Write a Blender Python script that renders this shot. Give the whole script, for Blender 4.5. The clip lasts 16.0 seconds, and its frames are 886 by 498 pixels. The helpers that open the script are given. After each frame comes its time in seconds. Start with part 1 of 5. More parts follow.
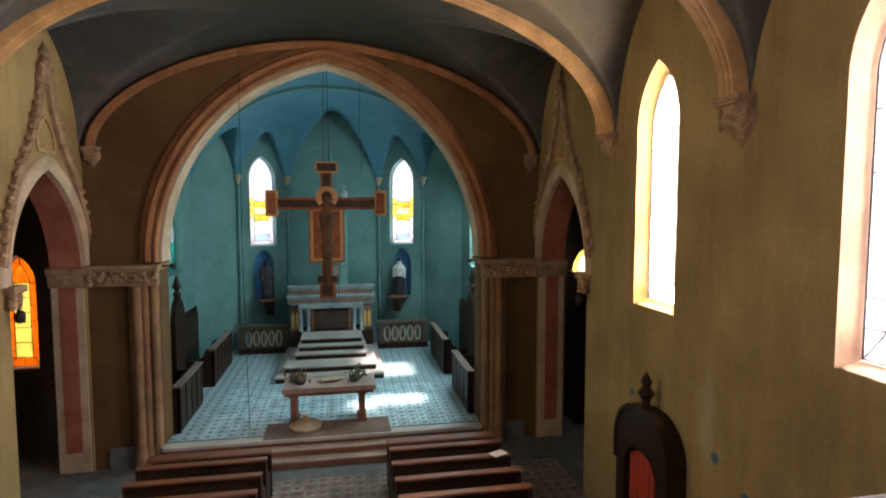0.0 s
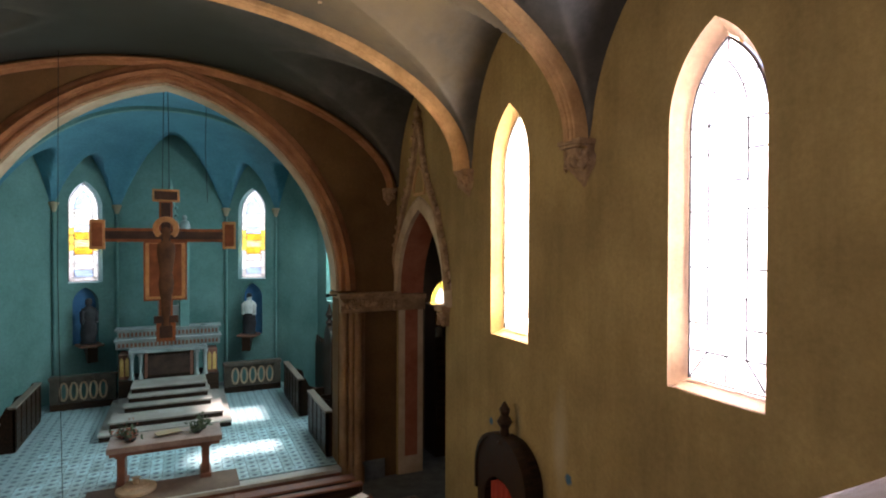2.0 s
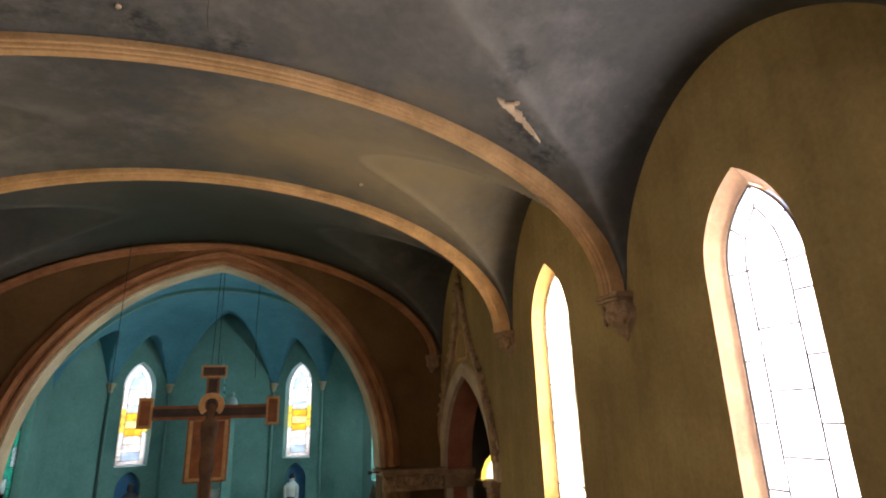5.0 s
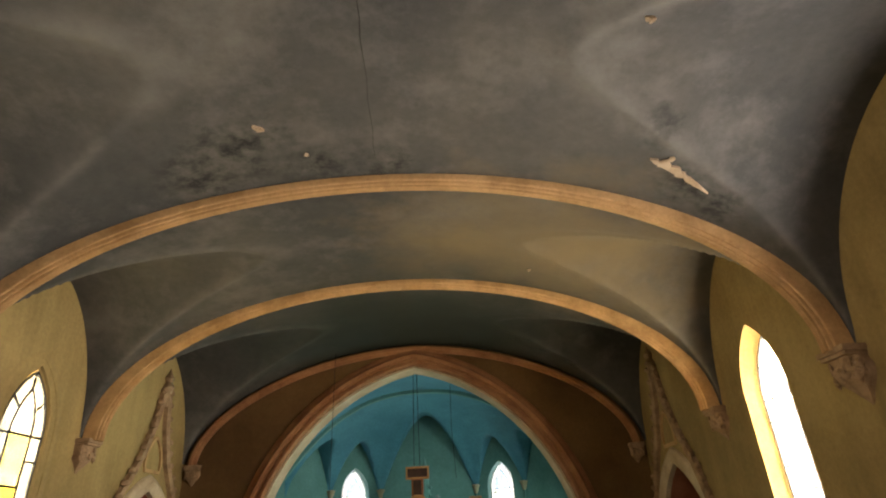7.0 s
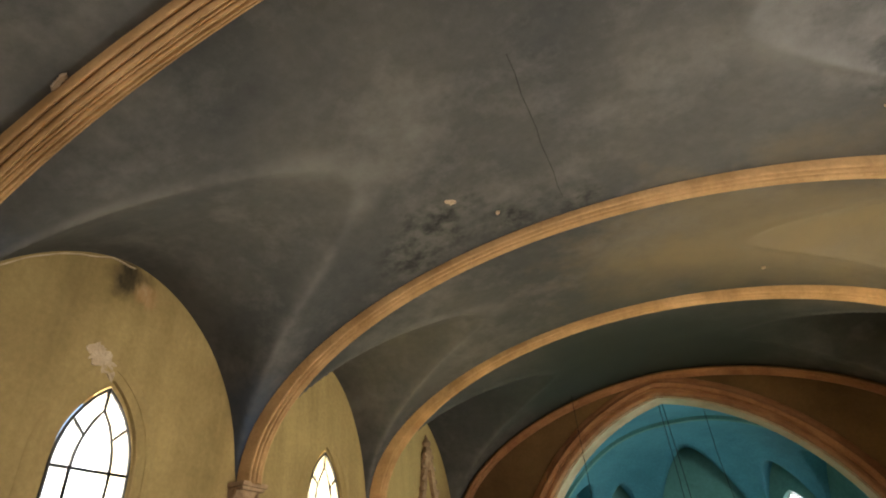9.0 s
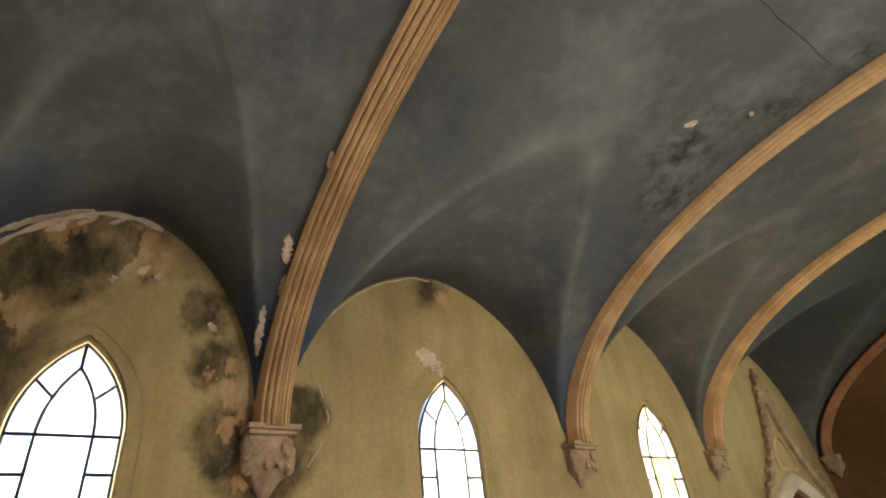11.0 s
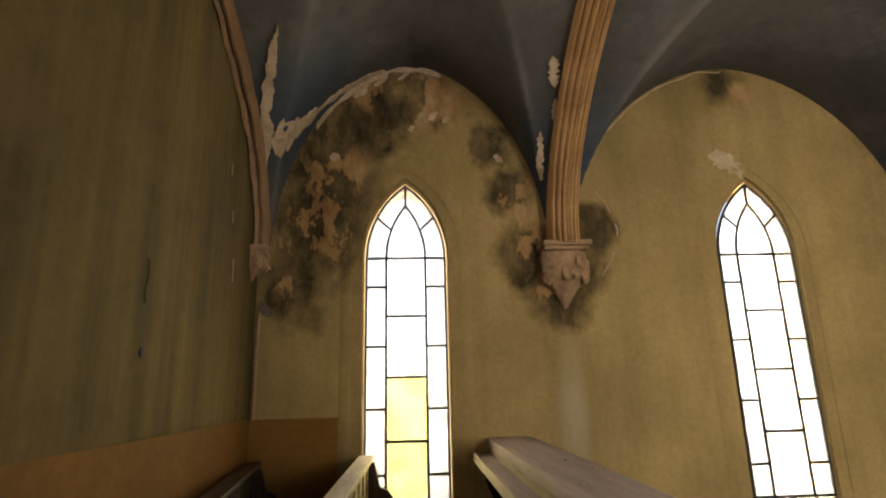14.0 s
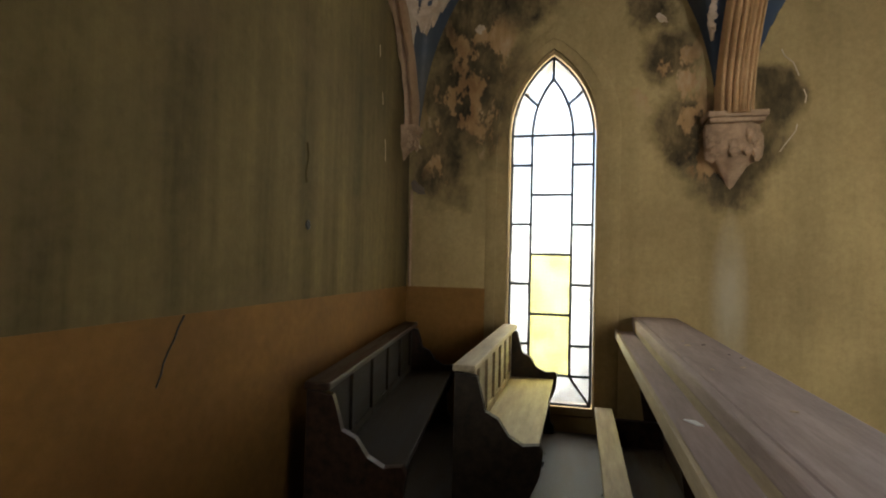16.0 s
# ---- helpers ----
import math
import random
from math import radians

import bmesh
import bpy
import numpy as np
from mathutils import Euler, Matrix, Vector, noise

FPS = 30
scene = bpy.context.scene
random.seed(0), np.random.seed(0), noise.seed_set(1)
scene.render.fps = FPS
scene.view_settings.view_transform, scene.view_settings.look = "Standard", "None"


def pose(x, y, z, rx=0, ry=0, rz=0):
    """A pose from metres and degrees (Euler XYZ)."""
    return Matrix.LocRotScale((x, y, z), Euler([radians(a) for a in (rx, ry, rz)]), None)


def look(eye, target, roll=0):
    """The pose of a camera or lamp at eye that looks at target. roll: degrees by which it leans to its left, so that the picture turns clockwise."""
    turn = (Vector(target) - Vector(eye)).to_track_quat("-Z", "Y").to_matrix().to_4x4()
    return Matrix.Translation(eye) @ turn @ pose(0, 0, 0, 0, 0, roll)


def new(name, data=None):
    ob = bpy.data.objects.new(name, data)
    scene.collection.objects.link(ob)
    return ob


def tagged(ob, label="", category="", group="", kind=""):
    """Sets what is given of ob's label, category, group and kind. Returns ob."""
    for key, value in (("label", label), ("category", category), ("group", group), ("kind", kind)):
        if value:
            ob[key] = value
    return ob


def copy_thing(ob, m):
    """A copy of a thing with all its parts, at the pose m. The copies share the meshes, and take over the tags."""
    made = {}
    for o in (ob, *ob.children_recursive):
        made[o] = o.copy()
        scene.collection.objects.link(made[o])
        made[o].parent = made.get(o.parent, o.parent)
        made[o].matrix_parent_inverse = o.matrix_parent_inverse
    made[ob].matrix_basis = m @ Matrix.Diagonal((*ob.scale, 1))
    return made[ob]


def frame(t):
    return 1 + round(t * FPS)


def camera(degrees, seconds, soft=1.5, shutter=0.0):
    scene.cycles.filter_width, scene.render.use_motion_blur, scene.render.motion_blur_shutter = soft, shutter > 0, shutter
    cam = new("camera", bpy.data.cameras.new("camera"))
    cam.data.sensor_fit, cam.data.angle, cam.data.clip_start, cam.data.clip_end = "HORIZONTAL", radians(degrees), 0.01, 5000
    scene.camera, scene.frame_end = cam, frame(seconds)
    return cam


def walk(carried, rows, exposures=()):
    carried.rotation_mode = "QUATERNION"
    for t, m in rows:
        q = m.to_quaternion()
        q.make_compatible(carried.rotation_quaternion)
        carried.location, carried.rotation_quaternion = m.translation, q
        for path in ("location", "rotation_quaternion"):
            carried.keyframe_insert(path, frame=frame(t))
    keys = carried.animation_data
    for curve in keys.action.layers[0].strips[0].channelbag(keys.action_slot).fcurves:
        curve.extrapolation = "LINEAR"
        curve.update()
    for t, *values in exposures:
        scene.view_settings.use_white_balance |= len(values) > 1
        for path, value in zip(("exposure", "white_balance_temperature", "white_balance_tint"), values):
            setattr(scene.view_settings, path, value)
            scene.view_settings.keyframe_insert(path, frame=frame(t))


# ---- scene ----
cam = camera(77.5, 16.0, soft=2.0)
PATH = [
    (0.0, pose(0.275, -0.214, 4.501, 85.89, 0.03, -10.28)),
    (0.5, pose(0.249, -0.163, 4.489, 86.75, -0.17, -14.76)),
    (1.0, pose(0.236, -0.133, 4.496, 87.52, -0.19, -19.18)),
    (1.5, pose(0.236, -0.103, 4.502, 88.33, -0.31, -23.13)),
    (2.0, pose(0.244, -0.083, 4.503, 89.35, -0.20, -25.21)),
    (2.5, pose(0.257, -0.075, 4.502, 90.75, -0.11, -25.49)),
    (3.0, pose(0.284, -0.079, 4.460, 93.25, -0.20, -25.27)),
    (3.5, pose(0.335, -0.094, 4.427, 96.63, -0.23, -24.82)),
    (6.0, pose(0.422, -0.096, 4.437, 113.01, 2.55, -11.54)),
    (6.5, pose(0.458, -0.111, 4.364, 115.58, 2.39, -5.77)),
    (7.0, pose(0.451, -0.149, 4.334, 117.07, 2.80, 0.25)),
    (7.5, pose(0.437, -0.182, 4.348, 118.10, 3.15, 5.92)),
    (8.0, pose(0.438, -0.166, 4.362, 119.34, 3.28, 12.11)),
    (10.5, pose(0.535, -0.368, 4.280, 124.47, 5.79, 48.71)),
    (11.0, pose(0.614, -0.313, 4.293, 121.97, 5.65, 57.89)),
    (11.5, pose(0.705, -0.268, 4.307, 118.62, 5.72, 65.96)),
    (12.0, pose(0.744, -0.258, 4.315, 115.50, 5.47, 71.90)),
    (12.5, pose(0.738, -0.298, 4.326, 112.72, 4.65, 75.93)),
    (13.0, pose(0.716, -0.323, 4.326, 110.12, 3.38, 79.34)),
    (13.5, pose(0.720, -0.310, 4.344, 107.15, 2.33, 83.22)),
    (14.0, pose(0.721, -0.280, 4.352, 104.15, 1.31, 87.31)),
    (14.5, pose(0.732, -0.237, 4.351, 101.09, 0.26, 91.38)),
    (15.0, pose(0.736, -0.198, 4.352, 97.94, -0.64, 95.41)),
    (15.5, pose(0.743, -0.168, 4.358, 94.67, -1.22, 99.45)),
    (16.0, pose(0.760, -0.130, 4.373, 91.23, -1.33, 103.75)),
]
EXPOSURES = ((0.0, 1.78, 6450, 31), (3.5, 1.6, 6450, 31), (6.0, 1.5, 7000, 21), (7.0, 1.68, 7300, 19), (8.2, 1.68, 7350, 16), (10.5, 1.92, 6150, 14), (11.5, 1.92, 6600, 15), (13.0, 1.7, 7250, 17), (14.0, 1.42, 7500, 18), (15.0, 1.24, 6900, 16), (16.0, 1.38, 6200, 14))
walk(cam, PATH, exposures=EXPOSURES)

# ---- world, sun and window light ----
world = bpy.data.worlds.new("sky")
scene.world = world
world.use_nodes = True
wn = world.node_tree.nodes
sky = wn.new("ShaderNodeTexSky")
sky.sky_type = "NISHITA"
sky.sun_disc = False
sky.sun_elevation = radians(56.7)
sky.sun_rotation = radians(90)
wn["Background"].inputs[1].default_value = 0.12
world.node_tree.links.new(sky.outputs[0], wn["Background"].inputs[0])

sun = new("sun", bpy.data.lights.new("sun", "SUN"))
sun.data.energy = 5.0
sun.data.angle = radians(5.0)
sun.data.color = (1.0, 0.93, 0.82)
sun.matrix_world = look((14, 12.6, 19.3), (0.0, 12.6, -2.0))


def daylight(name, m, w, h, watts, colour=(1.0, 0.97, 0.92)):
    """Sky light standing in a window's opening; m looks inwards."""
    lamp = bpy.data.lights.new(name, "AREA")
    lamp.shape, lamp.size, lamp.size_y, lamp.energy, lamp.color = "RECTANGLE", w, h, watts, colour
    ob = new(name, lamp)
    ob.matrix_world = m
    return ob


for name, x, y, watts, colour in (
        ("daylight_left", -4.36, -0.36, 30, (1.0, 0.97, 0.86)), ("daylight_left", -4.36, 2.82, 46, (1.0, 0.97, 0.86)),
        ("daylight_left", -4.36, 5.965, 44, (1.0, 0.9, 0.6)),
        ("daylight_right", 4.36, 2.926, 175, (0.95, 0.96, 1.0)), ("daylight_right", 4.36, 5.924, 140, (1.0, 0.93, 0.74))):
    daylight(name, look((x, y, 4.7), (0, y, 4.55 if x > 0 else 4.6)), 0.72, 2.9, watts, colour)
for x, y, watts in ((-3.98, 11.3, 5), (-3.98, 13.9, 5), (3.98, 11.3, 55), (3.98, 13.9, 55)):
    daylight("daylight_chancel", look((x, y, 4.6), (1.0 if x > 0 else 0, y, 2.4 if x > 0 else 4.4)), 1.15, 2.8, watts, (0.7, 1.0, 0.98))
for s in (-1, 1):
    daylight("daylight_apse", look((s * 2.245, 17.55, 4.75), (s * 1.2, 15.0, 4.75)), 0.7, 2.6, 11, (0.97, 0.98, 1.0))
    daylight("daylight_chapel", look((5.46, 11.35, 3.4), (5.46, 8, 3.4)) if s > 0 else look((-5.58, 11.35, 2.65), (-5.58, 8, 2.65)), 0.56, 0.8 if s > 0 else 2.2, 12 if s > 0 else 10, (1.0, 0.86, 0.6))
# the round window over the gallery, behind the camera
rose = daylight("daylight_rose", look((0.0, -1.8, 6.35), (0.0, 6.0, 5.2)), 1.25, 1.25, 16, (1.0, 0.96, 0.9))
rose.data.shape = "DISK"
# ---- materials ----
def material(name):
    m = bpy.data.materials.new(name)
    m.use_nodes = True
    return m, m.node_tree.nodes, m.node_tree.links, m.node_tree.nodes["Principled BSDF"]


def texture(n, l, kind, scale, source, detail=6.0, rough=0.6):
    t = n.new(kind)
    t.inputs["Scale"].default_value = scale
    if "Detail" in t.inputs:
        t.inputs["Detail"].default_value, t.inputs["Roughness"].default_value = detail, rough
    l.new(source, t.inputs["Vector"])
    return t


def ramp(n, l, source, stops):
    r = n.new("ShaderNodeValToRGB")
    e = r.color_ramp.elements
    while len(e) < len(stops):
        e.new(0.5)
    for el, (at, c) in zip(e, stops):
        el.position = at
        el.color = (*c, 1) if len(c) == 3 else (c[0], c[0], c[0], 1)
    l.new(source, r.inputs[0])
    return r


def mix(n, l, fac, a, b, blend="MIX"):
    m = n.new("ShaderNodeMix")
    m.data_type, m.blend_type = "RGBA", blend
    for socket, v in ((m.inputs[0], fac), (m.inputs[6], a), (m.inputs[7], b)):
        if hasattr(v, "links"):
            l.new(v, socket)
        elif isinstance(v, (int, float)):
            socket.default_value = v
        else:
            socket.default_value = (*v, 1)
    return m.outputs[2]


def surface(name, low, high, big=0.8, small=14.0, rough=0.85, bump=0.25, metal=0.0, grain=None, extra=None, spread=0.3, vary=0.0, step=0.01):
    """A worn surface: two colours mottled at a large scale, fine grain, bump. grain: stretch of the coordinates."""
    m, n, l, p = material(name)
    tc = n.new("ShaderNodeTexCoord")
    src = tc.outputs["Object"]
    if grain:
        mp = n.new("ShaderNodeMapping")
        mp.inputs["Scale"].default_value = grain
        l.new(src, mp.inputs[0])
        src = mp.outputs[0]
    a = texture(n, l, "ShaderNodeTexNoise", big, src)
    b = texture(n, l, "ShaderNodeTexNoise", small, src, 8.0, 0.7)
    col = ramp(n, l, a.outputs[0], ((0.5 - spread / 2, low), (0.5 + spread / 2, high))).outputs[0]
    fine = ramp(n, l, b.outputs[0], ((0.3, (0.72,)), (0.7, (1.15,)))).outputs[0]
    col = mix(n, l, 0.6, col, fine, "MULTIPLY")
    if vary:
        info = n.new("ShaderNodeObjectInfo")
        v = ramp(n, l, info.outputs["Random"], ((0.0, (1 - vary,)), (1.0, (1 + vary * 0.5,)))).outputs[0]
        col = mix(n, l, 1.0, col, v, "MULTIPLY")
    if extra:
        col = extra(n, l, tc.outputs["Object"], col)
    l.new(col, p.inputs["Base Color"])
    p.inputs["Specular IOR Level"].default_value = 0.5 if rough < 0.5 else 0.25
    p.inputs["Roughness"].default_value, p.inputs["Metallic"].default_value = rough, metal
    r = ramp(n, l, a.outputs[0], ((0.3, (max(0.0, rough - 0.1),)), (0.7, (min(1.0, rough + 0.1),)))).outputs[0]
    l.new(r, p.inputs["Roughness"])
    bp = n.new("ShaderNodeBump")
    bp.inputs["Strength"].default_value, bp.inputs["Distance"].default_value = bump, step
    l.new(b.outputs[0], bp.inputs["Height"])
    l.new(bp.outputs[0], p.inputs["Normal"])
    return m


def blotch(n, l, src, at, radius, scale=3.0, soft=0.25, push=4.0):
    """A mask round a point of the plan, with a ragged edge."""
    d = n.new("ShaderNodeVectorMath")
    d.operation = "DISTANCE"
    l.new(src, d.inputs[0])
    d.inputs[1].default_value = at
    no = texture(n, l, "ShaderNodeTexNoise", 0.9 / radius + scale * 0.3, src, 8.0, 0.62)
    k = n.new("ShaderNodeMath")
    k.operation = "MULTIPLY_ADD"
    l.new(no.outputs[0], k.inputs[0])
    k.inputs[1].default_value = push * radius
    l.new(d.outputs["Value"], k.inputs[2])
    mr = n.new("ShaderNodeMapRange")
    mr.inputs["From Min"].default_value = radius * (1 + push * 0.5) + soft * radius * 0.5
    mr.inputs["From Max"].default_value = radius * (1 + push * 0.5) - soft * radius * 0.5
    l.new(k.outputs[0], mr.inputs["Value"])
    return mr.outputs[0]


def damp_wall(n, l, src, col):
    """Damp, mould and bare plaster on the nave wall round the first bay, and the pale mends below the corbels."""
    streak = n.new("ShaderNodeMapping")
    streak.inputs["Scale"].default_value = (2.2, 2.2, 0.25)
    l.new(src, streak.inputs[0])
    runs = texture(n, l, "ShaderNodeTexNoise", 2.0, streak.outputs[0], 6.0, 0.6)
    run = ramp(n, l, runs.outputs[0], ((0.42, (1.12,)), (0.62, (0.8,)))).outputs[0]
    col = mix(n, l, 0.45, col, run, "MULTIPLY")
    drip = n.new("ShaderNodeMapping")
    drip.inputs["Scale"].default_value = (1.5, 1.5, 0.8)
    l.new(src, drip.inputs[0])
    speck = texture(n, l, "ShaderNodeTexNoise", 2.4, drip.outputs[0], 10.0, 0.66)
    mould = ramp(n, l, speck.outputs[0], ((0.36, (0.022, 0.016, 0.008)), (0.5, (0.085, 0.058, 0.024)), (0.62, (0.19, 0.13, 0.055)), (0.72, (0.3, 0.21, 0.11)))).outputs[0]
    for at, r, soft, push in (((-4, -1.05, 6.5), 0.5, 0.8, 2.4), ((-4, -0.75, 6.85), 0.4, 0.7, 2.4), ((-4, -0.2, 7.02), 0.34, 0.6, 2.4), ((-4, -1.2, 5.85), 0.5, 0.9, 2.2), ((-4, -1.35, 5.2), 0.3, 0.8, 2.0),
                              ((-4, 0.42, 6.55), 0.2, 0.7, 2.4), ((-4, 0.6, 6.1), 0.22, 0.8, 2.0), ((-4, 0.72, 5.45), 0.3, 0.6, 1.6), ((-4, 1.0, 5.08), 0.28, 0.6, 1.4),
                              ((-4, 1.27, 5.72), 0.27, 0.35, 0.9), ((-4, 1.22, 5.36), 0.24, 0.45, 1.0), ((-4, 2.75, 7.2), 0.2, 0.9, 1.6)):
        col = mix(n, l, blotch(n, l, src, at, r, 3.5, soft, push), col, mould)
    bare = ramp(n, l, speck.outputs[0], ((0.35, (0.2, 0.105, 0.038)), (0.52, (0.34, 0.2, 0.085)), (0.68, (0.46, 0.33, 0.2)))).outputs[0]
    flecked = n.new("ShaderNodeMapping")
    flecked.inputs["Scale"].default_value = (1.0, 1.0, 0.62)
    l.new(src, flecked.inputs[0])
    fleck = texture(n, l, "ShaderNodeTexNoise", 3.6, flecked.outputs[0], 12.0, 0.62)
    flake_mask = ramp(n, l, fleck.outputs[0], ((0.5, (0.0,)), (0.53, (1.0,)))).outputs[0]
    for at, r in (((-4, -0.12, 6.98), 0.3), ((-4, -0.98, 6.25), 0.3), ((-4, -1.1, 5.7), 0.36), ((-4, -1.3, 5.3), 0.22), ((-4, 0.58, 5.95), 0.3), ((-4, 0.66, 5.6), 0.22), ((-4, -0.7, 7.08), 0.16), ((-4, 2.93, 7.08), 0.12), ((-4, 0.85, 5.2), 0.14)):
        k = n.new("ShaderNodeMath")
        k.operation = "MULTIPLY"
        l.new(blotch(n, l, src, at, r, 4.0, 0.7, 1.2), k.inputs[0])
        l.new(flake_mask, k.inputs[1])
        col = mix(n, l, k.outputs[0], col, bare)
    stretch = n.new("ShaderNodeMapping")
    stretch.inputs["Scale"].default_value = (1.0, 1.0, 0.22)
    l.new(src, stretch.inputs[0])
    pale = ramp(n, l, speck.outputs[0], ((0.3, (0.36, 0.3, 0.2)), (0.7, (0.44, 0.38, 0.27)))).outputs[0]
    for at, r in (((-4, 1.03, 0.9), 0.1), ((4, 4.85, 0.5), 0.1)):
        k = n.new("ShaderNodeMath")
        k.operation = "MULTIPLY"
        l.new(blotch(n, l, stretch.outputs[0], at, r, 2.0, 1.2, 1.0), k.inputs[0])
        k.inputs[1].default_value = 0.55
        col = mix(n, l, k.outputs[0], col, pale)
    blue = (0.05, 0.12, 0.19)
    for at, r in (((4, 4.70, 1.95), 0.07), ((4, 4.25, 1.75), 0.07), ((4, 6.35, 2.1), 0.06), ((-4, 6.35, 2.0), 0.07), ((-4, 5.95, 1.8), 0.06)):
        col = mix(n, l, blotch(n, l, src, at, r * 0.8, 6.0, 0.5, 1.2), col, blue)
    return col


def vault_stains_and_light(n, l, src, col):
    cloud = texture(n, l, "ShaderNodeTexNoise", 0.9, src, 9.0, 0.7)
    col = mix(n, l, ramp(n, l, cloud.outputs[0], ((0.5, (0.0,)), (0.75, (0.6,)))).outputs[0], col, (0.2, 0.185, 0.165))
    speck = texture(n, l, "ShaderNodeTexNoise", 4.5, src, 9.0, 0.66)
    dark = ramp(n, l, speck.outputs[0], ((0.4, (0.022, 0.022, 0.021)), (0.52, (0.07, 0.068, 0.06)), (0.66, (0.12, 0.113, 0.1)))).outputs[0]
    for at, r in (((-1.3, 3.82, 7.38), 0.3), ((-1.02, 3.62, 7.43), 0.2), ((-0.6, 4.1, 7.48), 0.22), ((2.75, 3.98, 6.95), 0.22), ((0.1, 4.22, 7.5), 0.16), ((3.0, 4.1, 6.8), 0.2), ((-1.7, 4.08, 7.3), 0.24), ((2.35, 3.45, 7.15), 0.16)):
        col = mix(n, l, blotch(n, l, src, at, r, 2.0, 1.3, 3.0), col, dark)
    # paler colour along the groins paints in the light line they catch
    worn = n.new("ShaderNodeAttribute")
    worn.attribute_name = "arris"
    highlight_noise = texture(n, l, "ShaderNodeTexNoise", 1.6, src, 6.0, 0.6)
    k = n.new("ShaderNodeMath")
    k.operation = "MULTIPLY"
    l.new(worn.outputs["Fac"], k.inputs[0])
    l.new(ramp(n, l, highlight_noise.outputs[0], ((0.35, (0.05,)), (0.65, (0.55,)))).outputs[0], k.inputs[1])
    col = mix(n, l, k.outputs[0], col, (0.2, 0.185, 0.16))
    ochre = (0.165, 0.125, 0.07)
    for at, r in (((2.2, 5.92, 7.1), 1.0), ((0.9, 5.82, 7.4), 0.8), ((3.0, 5.62, 6.6), 0.6)):
        col = mix(n, l, blotch(n, l, src, at, r, 1.6, 2.0, 3.0), col, ochre)
    # shade of the bay before the chancel, put into the vault's colour
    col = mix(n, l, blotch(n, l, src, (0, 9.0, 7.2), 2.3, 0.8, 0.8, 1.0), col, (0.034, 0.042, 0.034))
    blue = (0.035, 0.055, 0.085)
    for at, r in (((-3.7, 1.27, 6.1), 0.4), ((-3.75, 0.67, 6.0), 0.4), ((-3.7, 4.22, 6.0), 0.35), ((-3.6, -1.03, 6.6), 0.5)):
        col = mix(n, l, blotch(n, l, src, at, r, 2.5, 1.8, 2.0), col, blue)
    return col


PLASTER = surface("olive_plaster", (0.245, 0.168, 0.066), (0.38, 0.27, 0.113), 0.7, 20.0, 0.9, 0.2, extra=damp_wall)


def rear_runs(n, l, src, col):
    """Pale and dark runs of old damp down the rear wall."""
    mp = n.new("ShaderNodeMapping")
    mp.inputs["Scale"].default_value = (2.6, 2.6, 0.16)
    l.new(src, mp.inputs[0])
    runs = texture(n, l, "ShaderNodeTexNoise", 1.7, mp.outputs[0], 7.0, 0.62)
    col = mix(n, l, 0.75, col, ramp(n, l, runs.outputs[0], ((0.34, (0.55,)), (0.5, (0.95,)), (0.68, (1.35,)))).outputs[0], "MULTIPLY")
    cloud = texture(n, l, "ShaderNodeTexNoise", 1.3, src, 8.0, 0.65)
    return mix(n, l, ramp(n, l, cloud.outputs[0], ((0.52, (0.0,)), (0.72, (0.55,)))).outputs[0], col, (0.17, 0.115, 0.05))


REAR = surface("brown_plaster", (0.085, 0.06, 0.022), (0.155, 0.112, 0.042), 0.6, 16.0, 0.9, 0.2, extra=rear_runs)
VAULT = surface("slate_plaster", (0.052, 0.053, 0.052), (0.102, 0.095, 0.082), 0.5, 9.0, 0.92, 0.2, extra=vault_stains_and_light)
DADO = surface("peach_paint", (0.15, 0.07, 0.014), (0.245, 0.12, 0.028), 0.8, 18.0, 0.8, 0.15)
OCHRE = surface("ochre_moulding", (0.34, 0.19, 0.078), (0.55, 0.335, 0.155), 2.5, 30.0, 0.8, 0.3)
STONE = surface("pink_carved_stucco", (0.235, 0.145, 0.08), (0.42, 0.275, 0.16), 5.0, 30.0, 0.9, 0.5)
BARE = surface("bare_plaster", (0.38, 0.27, 0.17), (0.56, 0.43, 0.3), 6.0, 40.0, 0.95, 0.5)
BROWNWALL = surface("brown_chancel_front", (0.09, 0.046, 0.015), (0.155, 0.086, 0.032), 0.8, 18.0, 0.9, 0.2)
TAN = surface("tan_jamb_paint", (0.2, 0.112, 0.055), (0.31, 0.19, 0.1), 2.0, 24.0, 0.8, 0.2)
ARCHOCHRE = surface("brown_ochre_arch_moulding", (0.23, 0.096, 0.04), (0.37, 0.175, 0.08), 2.5, 30.0, 0.8, 0.3)
CREAM = surface("cream_moulding", (0.4, 0.29, 0.18), (0.58, 0.45, 0.31), 2.0, 30.0, 0.75, 0.2)
# golden window light on the far right reveal, put into its colour
GOLDENLIT = surface("golden_lit_reveal", (0.42, 0.26, 0.09), (0.55, 0.36, 0.15), 2.0, 24.0, 0.8, 0.15)
RED = surface("faded_red_paint", (0.28, 0.085, 0.045), (0.4, 0.15, 0.085), 2.0, 24.0, 0.85, 0.2)
TEAL = surface("teal_paint", (0.08, 0.2, 0.185), (0.155, 0.31, 0.29), 0.6, 15.0, 0.75, 0.12)
BLUEVAULT = surface("blue_vault_paint", (0.045, 0.175, 0.235), (0.08, 0.26, 0.335), 0.7, 15.0, 0.8, 0.12)
NICHE = surface("deep_blue_niche", (0.05, 0.16, 0.34), (0.08, 0.24, 0.44), 2.0, 20.0, 0.8, 0.1)
